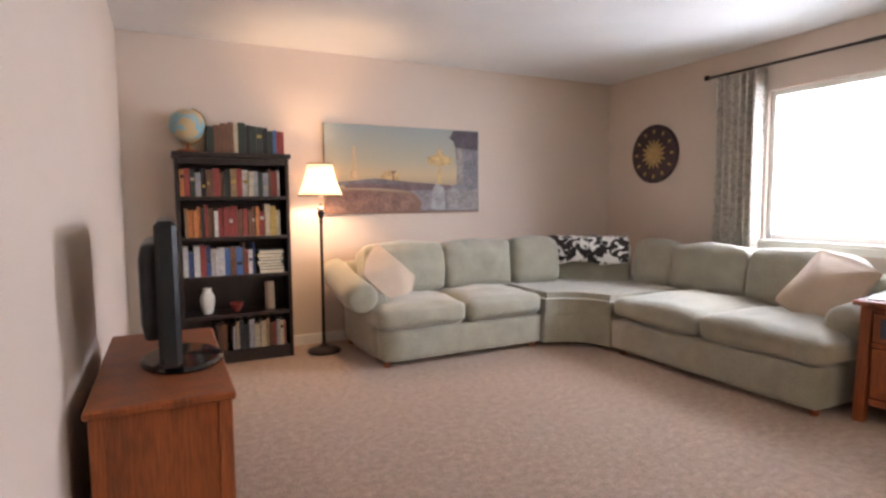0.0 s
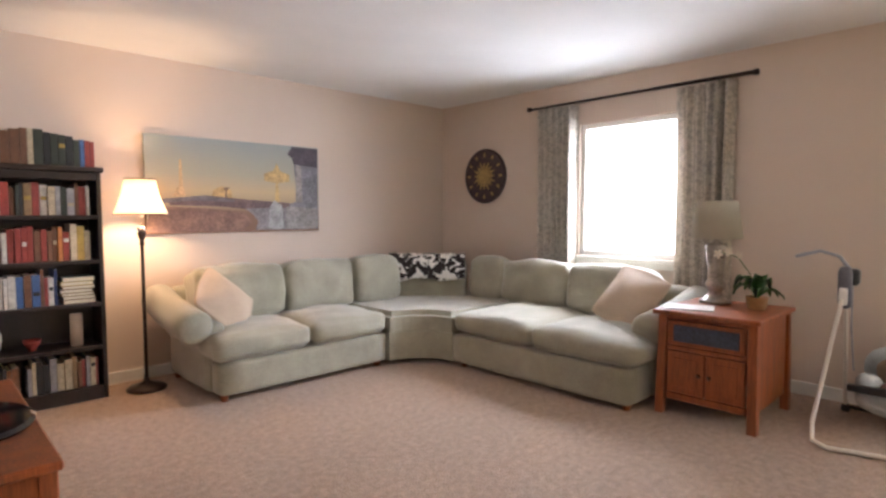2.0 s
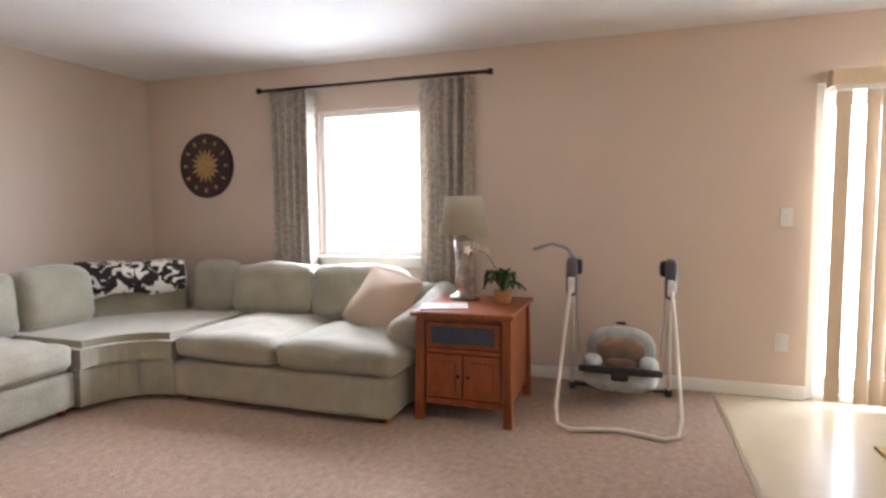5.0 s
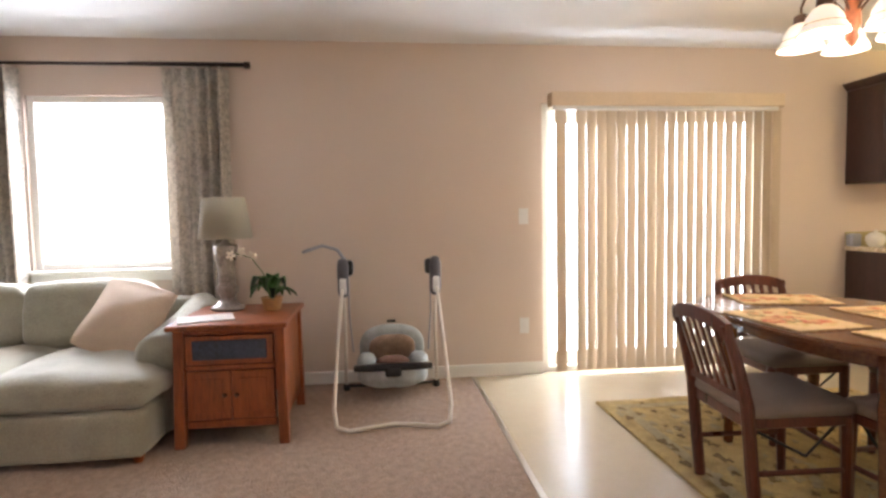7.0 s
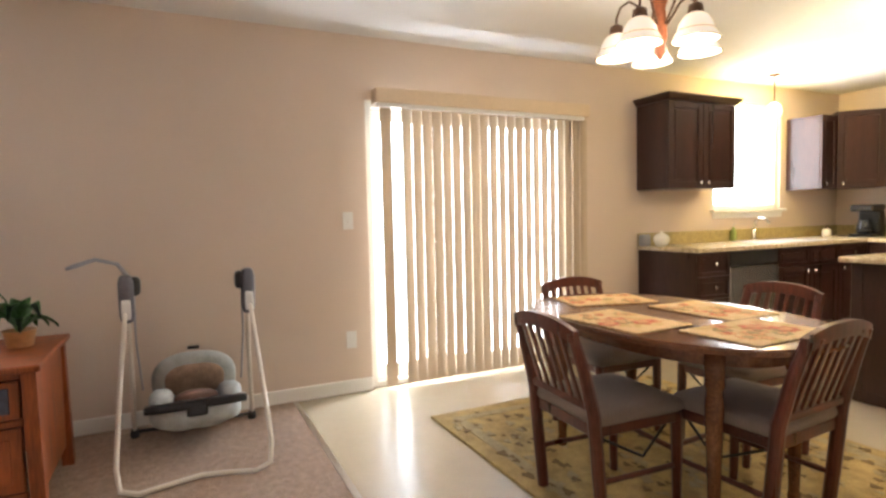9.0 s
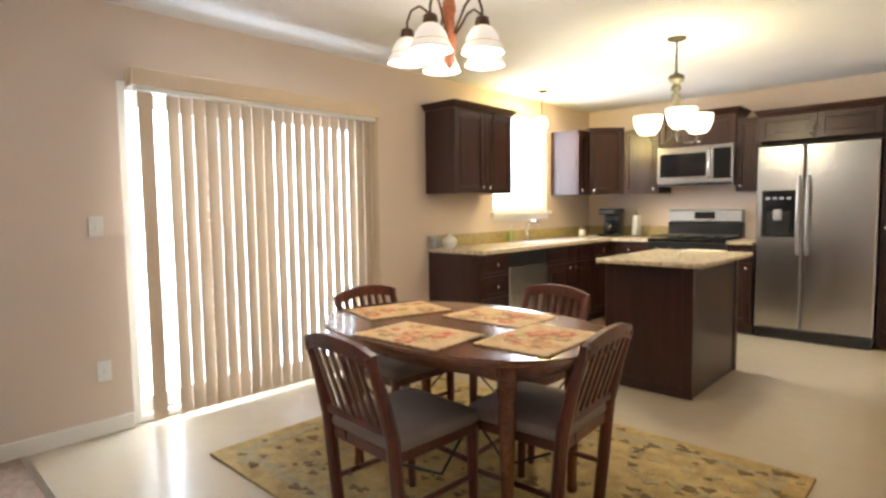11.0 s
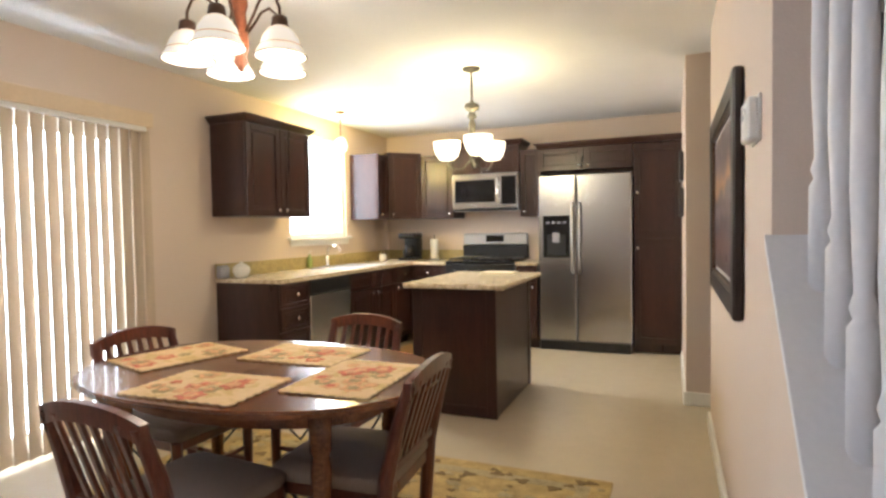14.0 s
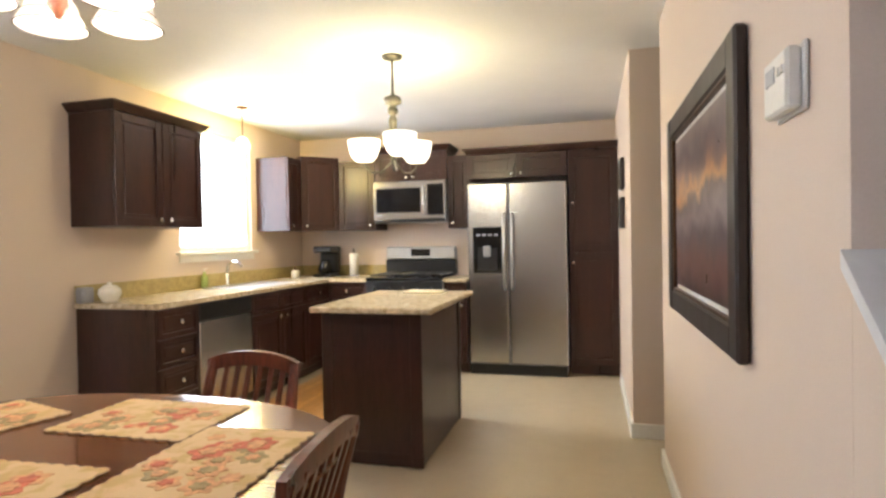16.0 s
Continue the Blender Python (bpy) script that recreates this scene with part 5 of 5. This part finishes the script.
def cab(name, m, w, d, z0, z1, fronts, label, group="", toe=0.0, crown=False):
    """A cabinet unit: local x to the right along its front, y into the wall. fronts: (kind, u0, u1, z0, z1, knob u, knob z)."""
    ob = tagged(new(name), label, "cabinet", group)
    ob.empty_display_size = 0.05
    ob.matrix_basis = m @ pose(0, 0, z0)
    f = bx(B(), 0.001, 0.0, z0 + toe, w - 0.001, d, z1, 0.002)
    if toe:
        bx(f, 0.001, 0.06, z0, w - 0.001, d, z0 + toe - 0.001, 0)
    part("body", placed(f, m), M_ESPRESSO, ob)
    for kind, u0, u1, a, b, ku, kz in fronts:
        g = 0.0025
        u0, u1, a, b = u0 + g, u1 - g, a + g, b - g
        t = 0.055 if kind == "door" else 0.03
        f = B()
        bx(f, u0, -0.021, a, u0 + t, -0.001, b, 0.003), bx(f, u1 - t, -0.021, a, u1, -0.001, b, 0.003)
        bx(f, u0 + t, -0.021, a, u1 - t, -0.001, a + t, 0.003), bx(f, u0 + t, -0.021, b - t, u1 - t, -0.001, b, 0.003)
        fr = part(kind, placed(f, m), M_ESPRESSO, ob)
        f = bx(B(), u0 + t, -0.009, a + t, u1 - t, -0.002, b - t, 0.001)
        if u1 - u0 > 2 * t + 0.06 and b - a > 2 * t + 0.06:
            bx(f, u0 + t + 0.02, -0.017, a + t + 0.02, u1 - t - 0.02, -0.0085, b - t - 0.02, 0.007)
        part("raised_panel", placed(f, m), M_ESPRESSO, fr)
        if ku is not None:
            f = placed(lathe(B(), [(0.006, 0), (0.006, 0.012), (0.015, 0.018), (0.015, 0.024), (0.008, 0.029)], seg=14), pose(ku, -0.021, kz, 90, 0, 0))
            part("knob", placed(f, m), M_CHROME, fr, "round chrome knob", True)
    if crown:
        f = B()
        lo = [(-0.004, -0.026), (w + 0.004, -0.026), (w + 0.004, d), (-0.004, d)]
        hi = [(-0.04, -0.062), (w + 0.04, -0.062), (w + 0.04, d), (-0.04, d)]
        a = [f.verts.new((x, y, z1 + 0.001)) for x, y in lo]
        b = [f.verts.new((x, y, z1 + 0.045)) for x, y in hi]
        cc = [f.verts.new((x, y, z1 + 0.055)) for x, y in hi]
        f.faces.new(a), f.faces.new(cc)
        for p0, p1 in ((a, b), (b, cc)):
            for k in range(4):
                f.faces.new([p0[k - 1], p0[k], p1[k], p1[k - 1]])
        part("crown_moulding", placed(f, m), M_ESPRESSO, ob)
    return ob


def on_east(y, x=-0.60):
    return pose(x, y, 0, 0, 0, -90)


def on_south(x, y=-9.90):
    return pose(x, y, 0, 0, 0, 180)


ZT, ZB = 2.065, 1.357
UL, BL = "espresso wall cabinet with raised-panel doors", "espresso base cabinet with chrome knobs"
cab("wall_cabinet", on_east(-7.625, -0.33), 0.79, 0.328, ZB, ZT, [("door", 0.0, 0.395, ZB, ZT, 0.35, ZB + 0.05), ("door", 0.395, 0.79, ZB, ZT, 0.44, ZB + 0.05)], "espresso double-door wall cabinet with crown moulding", crown=True)
cab("wall_cabinet", on_east(-9.63, -0.33), 0.25, 0.328, ZB, ZT, [("door", 0.0, 0.25, ZB, ZT, 0.05, ZB + 0.05)], UL)
cab("corner_cabinet", pose(-0.335, -9.884, 0, 0, 0, -135), 0.40, 0.22, ZB, ZT + 0.04, [("door", 0.0, 0.40, ZB, ZT + 0.04, 0.05, ZB + 0.05)], "espresso diagonal corner wall cabinet")
cab("wall_cabinet", on_south(-0.624, -10.17), 0.40, 0.328, ZB, ZT, [("door", 0.0, 0.40, ZB, ZT, 0.35, ZB + 0.05)], UL)
cab("wall_cabinet", on_south(-1.028, -10.17), 0.752, 0.328, 1.835, ZT + 0.06, [("door", 0.0, 0.376, 1.835, ZT + 0.06, 0.34, 1.87), ("door", 0.376, 0.752, 1.835, ZT + 0.06, 0.41, 1.87)], "espresso cabinet above the microwave", crown=True)
cab("wall_cabinet", on_south(-1.784, -10.17), 0.23, 0.328, ZB, ZT, [("door", 0.0, 0.23, ZB, ZT, 0.05, ZB + 0.05)], UL)
cab("fridge_cabinet", on_south(-2.02, -10.0), 0.916, 0.498, 1.80, 2.03, [("door", 0.0, 0.458, 1.80, 2.03, 0.42, 1.84), ("door", 0.458, 0.916, 1.80, 2.03, 0.50, 1.84)], "espresso cabinet above the refrigerator", crown=True)
cab("pantry_cabinet", on_south(-2.938, -10.0), 0.43, 0.498, 0.0, 2.03, [("door", 0.0, 0.43, 1.12, 2.01, 0.04, 1.55), ("door", 0.0, 0.43, 0.10, 1.11, 0.04, 1.02)], "tall espresso pantry cabinet beside the refrigerator", toe=0.09, crown=True)

Z = CTR - 0.032
cab("base_cabinet", on_east(-7.645), 0.355, 0.598, 0.0, Z, [("drawer", 0.0, 0.355, 0.10, 0.29, 0.178, 0.20), ("drawer", 0.0, 0.355, 0.29, 0.48, 0.178, 0.385), ("drawer", 0.0, 0.355, 0.48, 0.66, 0.178, 0.57), ("drawer", 0.0, 0.355, 0.66, Z, 0.178, 0.755)], "espresso base cabinet with four drawers", toe=0.09)
cab("sink_cabinet", on_east(-8.606), 0.84, 0.598, 0.0, Z, [("drawer", 0.0, 0.42, 0.68, Z, None, 0), ("drawer", 0.42, 0.84, 0.68, Z, None, 0), ("door", 0.0, 0.42, 0.10, 0.68, 0.37, 0.63), ("door", 0.42, 0.84, 0.10, 0.68, 0.47, 0.63)], "espresso sink base cabinet with double doors", toe=0.09)
cab("base_cabinet", on_east(-9.45), 0.45, 0.598, 0.0, Z, [("drawer", 0.0, 0.45, 0.68, Z, 0.22, 0.76), ("door", 0.0, 0.45, 0.10, 0.68, 0.05, 0.63)], BL, toe=0.09)
cab("base_cabinet", on_south(-0.604), 0.42, 0.598, 0.0, Z, [("drawer", 0.02, 0.42, 0.68, Z, 0.22, 0.76), ("door", 0.02, 0.42, 0.10, 0.68, 0.37, 0.63)], BL, toe=0.09)
cab("base_cabinet", on_south(-1.80), 0.22, 0.598, 0.0, Z, [("drawer", 0.0, 0.22, 0.68, Z, 0.11, 0.76), ("door", 0.0, 0.22, 0.10, 0.68, 0.17, 0.63)], BL, toe=0.09)

wk = thing("countertop", (-0.32, -9.0, Z), "speckled cream and gold laminate countertop with backsplash", "countertop")
f = prism(B(), [(-0.001, -7.63), (-0.635, -7.63), (-0.635, -9.865), (-1.028, -9.865), (-1.028, -10.499), (-0.001, -10.499)], Z + 0.001, CTR)
bmesh.ops.recalc_face_normals(f, faces=f.faces)
bmesh.ops.bevel(f, geom=[e for e in f.edges if abs(e.verts[0].co.z - e.verts[1].co.z) < 1e-6 and e.verts[0].co.z > CTR - 1e-4], offset=0.008, segments=2, affect="EDGES")
part("worktop", f, M_GRANITE, wk)
box_part("worktop", wk, M_GRANITE, -2.022, -10.499, Z + 0.001, -1.796, -9.865, CTR, 0.006)
f = bx(B(), -0.022, -10.499, CTR, -0.002, -7.635, CTR + 0.11, 0.003)
bx(f, -1.028, -10.498, CTR, -0.022, -10.478, CTR + 0.11, 0.003)
part("backsplash", f, M_OLIVE, wk, "olive-gold backsplash strip")

sk = thing("sink", (-0.33, -9.05, CTR), "stainless drop-in kitchen sink below the window", "sink")
f = B()
for x0, ya, x1, yb in ((-0.56, -9.40, -0.53, -8.70), (-0.12, -9.40, -0.09, -8.70), (-0.53, -9.40, -0.12, -9.37), (-0.53, -8.73, -0.12, -8.70)):
    bx(f, x0, ya, CTR + 0.0005, x1, yb, CTR + 0.006, 0.002)
part("rim", f, M_STEEL2, sk)
box_part("basin", sk, M_STEEL2, -0.53, -9.37, CTR + 0.0006, -0.12, -8.73, CTR + 0.002, 0.0005)
fc = thing("faucet", (-0.08, -9.05, CTR), "chrome kitchen faucet with a low arched spout", "faucet")
part("base", lathe(B(), [(0.03, 0), (0.03, 0.01), (0.018, 0.02), (0.016, 0.10)], (-0.075, -9.05, CTR + 0.006), 16), M_CHROME, fc, "", True)
part("spout", tube(B(), [(-0.075, -9.05, CTR + 0.09), (-0.08, -9.05, CTR + 0.17), (-0.13, -9.05, CTR + 0.21), (-0.20, -9.05, CTR + 0.20), (-0.23, -9.05, CTR + 0.16)], 0.011, 10), M_CHROME, fc, "", True)
part("lever", tube(B(), [(-0.07, -9.05, CTR + 0.10), (-0.06, -9.11, CTR + 0.15)], 0.006, 8), M_CHROME, fc, "", True)
so = thing("soap_bottle", (-0.06, -8.78, CTR), "small translucent green soap bottle beside the sink", "bottle")
part("bottle", lathe(B(), [(0.025, 0), (0.028, 0.01), (0.028, 0.09), (0.012, 0.11), (0.011, 0.13), (0.004, 0.135)], (-0.06, -8.78, CTR + 0.001), 16), mat("green_soap", (0.30, 0.38, 0.12), 0.2, var=0.1), so, "", True)
part("pump", tube(B(), [(-0.06, -8.78, CTR + 0.13), (-0.06, -8.78, CTR + 0.16), (-0.09, -8.78, CTR + 0.162)], 0.004, 6), M_WHITEPL, so)

# dishwasher
dw = thing("dishwasher", (-0.6, -8.3, 0), "stainless dishwasher under the counter", "dishwasher")
box_part("body", dw, M_BLACK, -0.585, -8.598, 0.02, -0.04, -8.008, Z)
box_part("door", dw, M_STEEL, -0.62, -8.596, 0.11, -0.587, -8.010, 0.72, 0.006, "brushed steel door")
box_part("control_panel", dw, M_BLACK, -0.622, -8.596, 0.725, -0.587, -8.010, Z - 0.004, 0.005)
box_part("toe_panel", dw, M_BLACK, -0.56, -8.596, 0.0, -0.54, -8.010, 0.105)

# range
rg = thing("range", (-1.41, -10.15, 0), "stainless and black gas range with a rear control panel", "stove")
box_part("body", rg, M_STEEL2, -1.792, -10.48, 0.05, -1.032, -9.875, 0.86)
box_part("oven_door", rg, M_STEEL, -1.785, -9.874, 0.22, -1.039, -9.845, 0.70, 0.006)
box_part("oven_window", rg, M_BLKGLASS, -1.68, -9.845, 0.34, -1.14, -9.841, 0.60, 0.002)
part("door_handle", tube(B(), [(-1.75, -9.845, 0.66), (-1.74, -9.80, 0.665), (-1.08, -9.80, 0.665), (-1.07, -9.845, 0.66)], 0.01, 8), M_CHROME, rg, "", True)
box_part("drawer", rg, M_STEEL, -1.785, -9.874, 0.06, -1.039, -9.85, 0.21, 0.005)
box_part("knob_panel", rg, M_BLACK, -1.79, -9.876, 0.71, -1.034, -9.842, 0.86, 0.006)
for k in range(5):
    part("burner_knob", placed(lathe(B(), [(0.02, 0), (0.022, 0.01), (0.016, 0.03)], seg=14), pose(-1.13 - 0.14 * k, -9.842, 0.785, -90, 0, 0)), M_BLACK, rg, "", True)
box_part("cooktop", rg, M_BLKGLASS, -1.792, -10.40, 0.861, -1.032, -9.85, 0.89, 0.006, "black cooktop")
for k, x in enumerate((-1.23, -1.60)):
    f = B()
    for q in range(5):
        yy = -9.90 - 0.115 * q
        tube(f, [(x - 0.16, yy, 0.915), (x + 0.16, yy, 0.915)], 0.007, 6)
    for q in (-0.16, 0.0, 0.16):
        tube(f, [(x + q, -9.89, 0.912), (x + q, -10.37, 0.912)], 0.007, 6)
        for yy in (-9.90, -10.36):
            tube(f, [(x + q, yy, 0.89), (x + q, yy, 0.915)], 0.007, 6)
    part("grate", f, M_BLACK, rg, "cast iron grate")
    for yy in (-10.0, -10.26):
        part("burner", lathe(B(), [(0.04, 0.8895), (0.04, 0.9), (0.02, 0.905)], (x, yy, 0), 18), M_BLACK, rg)
box_part("rear_riser", rg, M_BLACK, -1.792, -10.48, 0.89, -1.032, -10.41, 1.045)
box_part("rear_panel", rg, M_STEEL2, -1.79, -10.482, 1.046, -1.034, -10.415, 1.18, 0.012, "stainless control panel")
box_part("panel_display", rg, M_BLKGLASS, -1.52, -10.415, 1.08, -1.31, -10.411, 1.155, 0.002)

mw = thing("microwave", (-1.405, -10.3, 1.42), "stainless over-range microwave with a dark window", "microwave")
box_part("housing", mw, M_STEEL2, -1.778, -10.49, 1.425, -1.032, -10.10, 1.83)
box_part("door", mw, M_STEEL, -1.776, -10.099, 1.45, -1.034, -10.07, 1.828, 0.008)
box_part("door_window", mw, M_BLKGLASS, -1.53, -10.070, 1.52, -1.07, -10.066, 1.76, 0.003)
box_part("control_pad", mw, M_BLKGLASS, -1.76, -10.070, 1.49, -1.60, -10.066, 1.79, 0.003)
part("handle", tube(B(), [(-1.565, -10.07, 1.50), (-1.565, -10.03, 1.52), (-1.565, -10.03, 1.76), (-1.565, -10.07, 1.78)], 0.01, 8), M_CHROME, mw, "", True)
box_part("vent_strip", mw, M_BLACK, -1.776, -10.095, 1.426, -1.034, -10.075, 1.447, 0.003)

# refrigerator
rf = thing("refrigerator", (-2.53, -10.2, 0), "stainless side-by-side refrigerator with ice dispenser", "refrigerator")
FX0, FX1, FS, FY = -2.928, -2.03, -2.408, -9.91
box_part("cabinet_body", rf, M_GREYPL, FX0 + 0.005, -10.49, 0.02, FX1 - 0.005, -9.9655, 1.735, 0.006)
for a, b in ((FX0, FS - 0.004), (FS + 0.004, FX1)):
    f = bx(B(), a, -9.965, 0.095, b, FY, 1.755, 0.014)
    dd = part("door", f, M_STEEL, rf, "brushed stainless door")
    hx = FS - 0.035 if a == FX0 else FS + 0.035
    part("door_handle", tube(B(), [(hx, FY, 0.78), (hx, FY + 0.05, 0.83), (hx, FY + 0.058, 1.1), (hx, FY + 0.05, 1.42), (hx, FY, 1.47)], 0.013, 10), M_STEEL2, dd, "curved bar handle", True)
    if a != FX0:
        dsp = box_part("dispenser_panel", dd, M_BLKGLASS, -2.345, FY, 0.93, -2.08, FY + 0.006, 1.35, 0.004, "black ice and water dispenser")
box_part("dispenser_recess", rf, M_BLACK, -2.302, FY + 0.006, 0.96, -2.122, FY + 0.009, 1.16, 0.002)
part("dispenser_spout", soft_box(B(), pose(-2.212, FY + 0.02, 1.13), 0.035, 0.015, 0.05, 0.012, 0, 5, 0), M_GREYPL, rf, "", True)
for k in range(4):
    box_part("dispenser_button", rf, M_GREYPL, -2.312 + 0.055 * k, FY + 0.006, 1.27, -2.277 + 0.055 * k, FY + 0.009, 1.29, 0.001)
box_part("kick_grille", rf, M_BLACK, FX0 + 0.01, -9.955, 0.0, FX1 - 0.01, -9.925, 0.09, 0.004, "black kick grille")
box_part("badge", rf, M_CHROME, -2.53, FY, 1.66, -2.49, FY + 0.003, 1.675, 0.001)

# island
il = thing("kitchen_island", (-1.93, -8.23, 0), "espresso kitchen island with a speckled top", "island")
box_part("body", il, M_ESPRESSO, -2.235, -8.65, 0.0, -1.66, -7.73, CTR - 0.034, 0.004)
for x0, x1 in ((-2.241, -2.175), (-1.72, -1.654)):
    box_part("corner_trim", il, M_ESPRESSO, x0, -7.736, 0.0, x1, -7.724, CTR - 0.036, 0.002)
box_part("end_trim", il, M_ESPRESSO, -2.242, -8.65, 0.0, -2.233, -8.59, CTR - 0.036, 0.002)
box_part("base_trim", il, M_ESPRESSO, -2.243, -7.738, 0.0, -1.652, -7.726, 0.07, 0.003)
for a, b in ((-8.65, -8.19), (-8.19, -7.73)):
    dd = box_part("door", il, M_ESPRESSO, -1.66, a + 0.01, 0.10, -1.642, b - 0.01, CTR - 0.04, 0.004)
    part("knob", placed(lathe(B(), [(0.006, 0), (0.015, 0.018), (0.008, 0.028)], seg=12), pose(-1.642, (a + b) / 2, 0.72, 0, 90, 0)), M_CHROME, dd)
f = bx(B(), -2.33, -8.68, CTR - 0.033, -1.63, -7.62, CTR, 0.008)
part("worktop", f, M_GRANITE, il, "speckled cream worktop")
box_part("cutting_board", thing("cutting_board", (-1.95, -8.45, CTR), "pale cutting board lying on the island", "board"), mat("pale_board", (0.70, 0.62, 0.47), 0.4, var=0.1), -2.16, -8.62, CTR + 0.0008, -1.90, -8.42, CTR + 0.012, 0.004)

# ---- kitchen lamps ----
KX, KY = -1.955, -8.14
kc = thing("kitchen_chandelier", (KX, KY, 1.665), "lit three-arm nickel chandelier with white glass bowls", "chandelier")
part("canopy", lathe(B(), [(0.065, 0), (0.06, -0.014), (0.02, -0.028)], (KX, KY, TOP), 24), M_AGED, kc, "", True)
part("stem", lathe(B(), [(0.008, TOP - 0.02), (0.008, 2.16), (0.016, 2.14), (0.05, 2.125), (0.056, 2.105), (0.05, 2.085), (0.018, 2.07), (0.032, 2.05), (0.034, 2.03), (0.014, 2.015), (0.026, 1.99), (0.022, 1.91), (0.01, 1.82), (0.02, 1.76), (0.014, 1.70), (0.004, 1.665)], (KX, KY, 0), 16), M_AGED, kc, "", True)
for a in range(3):
    g = a * 2.0944 + 0.02
    ux, uy = math.cos(g), math.sin(g)
    part("arm", tube(B(), [(KX + r * ux, KY + r * uy, z) for r, z in ((0.012, 1.73), (0.08, 1.665), (0.15, 1.67), (0.19, 1.705), (0.195, 1.74))], 0.006, 8), M_AGED, kc, "", True)
    x, y = KX + 0.195 * ux, KY + 0.195 * uy
    sh = [(0.025, 1.735), (0.055, 1.74), (0.08, 1.77), (0.095, 1.815), (0.1, 1.868)]
    bw = part("glass_bowl", lathe(B(), sh + [(r - 0.004, z) for r, z in reversed(sh)], (x, y, 0), 26, False), M_BOWLLIT, kc, "lit white glass bowl", True)
    bw.visible_shadow = False
pd = thing("pendant_lamp", (-0.33, -8.95, 2.02), "small lit glass pendant above the sink", "pendant lamp")
part("canopy", lathe(B(), [(0.05, 0), (0.048, -0.012), (0.012, -0.02)], (-0.33, -8.95, TOP), 20), M_BRONZE, pd, "", True)
part("rod", tube(B(), [(-0.33, -8.95, TOP - 0.01), (-0.33, -8.95, 2.13)], 0.005, 8), M_BRONZE, pd)
part("glass_shade", lathe(B(), [(0.02, 2.13), (0.045, 2.11), (0.06, 2.06), (0.055, 2.02), (0.03, 2.0)], (-0.33, -8.95, 0), 20), M_BOWLLIT, pd, "lit white glass shade", True).visible_shadow = False

# ---- counter clutter ----
cf = thing("coffee_maker", (-0.42, -10.25, CTR), "black drip coffee maker in the counter corner", "coffee maker")
box_part("base", cf, M_BLACK, -0.53, -10.36, CTR + 0.001, -0.33, -10.12, CTR + 0.03, 0.01)
box_part("tower", cf, M_BLACK, -0.53, -10.37, CTR + 0.031, -0.33, -10.28, CTR + 0.25, 0.012)
box_part("brew_head", cf, M_BLACK, -0.535, -10.37, CTR + 0.251, -0.325, -10.13, CTR + 0.32, 0.015)
part("carafe", lathe(B(), [(0.05, 0), (0.068, 0.02), (0.072, 0.07), (0.05, 0.12), (0.048, 0.14)], (-0.43, -10.20, CTR + 0.032), 20), M_BLKGLASS, cf, "dark glass carafe", True)
part("carafe_handle", tube(B(), [(-0.43, -10.13, CTR + 0.15), (-0.43, -10.09, CTR + 0.13), (-0.43, -10.10, CTR + 0.06)], 0.007, 6), M_BLACK, cf)
pt = thing("paper_towel_holder", (-0.72, -10.33, CTR), "white paper towel roll on a stand", "paper towel")
part("base", lathe(B(), [(0.06, 0), (0.06, 0.01), (0.02, 0.014)], (-0.70, -10.33, CTR + 0.001), 18), M_STEEL2, pt)
part("roll", lathe(B(), [(0.02, 0.016), (0.045, 0.016), (0.046, 0.24), (0.02, 0.24)], (-0.70, -10.33, CTR), 22), M_WHITEPL, pt, "", True)
part("rod", tube(B(), [(-0.70, -10.33, CTR + 0.24), (-0.70, -10.33, CTR + 0.29)], 0.006, 8), M_BLACK, pt)
sj = thing("canister", (-0.22, -9.95, CTR), "small cream ceramic jar with a lid", "jar")
part("body", lathe(B(), [(0.035, 0), (0.042, 0.02), (0.042, 0.07), (0.03, 0.085)], (-0.24, -9.92, CTR + 0.001), 18), M_CERAMIC, sj, "", True)
part("lid", lathe(B(), [(0.03, 0.086), (0.03, 0.096), (0.01, 0.105), (0.012, 0.12), (0.004, 0.124)], (-0.24, -9.92, CTR), 14), M_BRONZE, sj, "", True)
bw = thing("sugar_bowl", (-0.16, -7.75, CTR), "white lidded ceramic bowl near the counter end", "bowl")
part("body", lathe(B(), [(0.04, 0), (0.05, 0.012), (0.068, 0.05), (0.062, 0.085), (0.05, 0.09)], (-0.17, -7.74, CTR + 0.001), 22), M_CERAMIC, bw, "", True)
part("lid", lathe(B(), [(0.052, 0.091), (0.04, 0.105), (0.012, 0.112), (0.015, 0.126), (0.005, 0.13)], (-0.17, -7.74, CTR), 18), M_CERAMIC, bw, "", True)
part("handle", tube(B(), [(-0.17, -7.675, CTR + 0.075), (-0.17, -7.655, CTR + 0.06), (-0.17, -7.675, CTR + 0.035)], 0.005, 6), M_CERAMIC, bw)
ph = thing("cordless_phone", (-0.06, -7.66, CTR), "grey cordless phone base against the wall", "phone")
part("base", bx(B(), -0.10, -7.70, CTR + 0.001, -0.03, -7.61, CTR + 0.10, 0.012), M_GREYPL, ph)

km = thing("kitchen_mat", (-1.0, -8.9, -0.006), "orange-brown bamboo mat on the floor before the sink", "mat")
M_BAMBOO = mat("bamboo", (0.42, 0.22, 0.07), 0.45, var=0.3, scale=4, bscale=30, stretch=(1, 8, 1), random_tint=0.2)
for n in range(14):
    box_part("slat", km, M_BAMBOO, -1.36 + 0.05 * n, -9.7, -0.0055, -1.312 + 0.05 * n, -8.1, 0.004, 0.002)
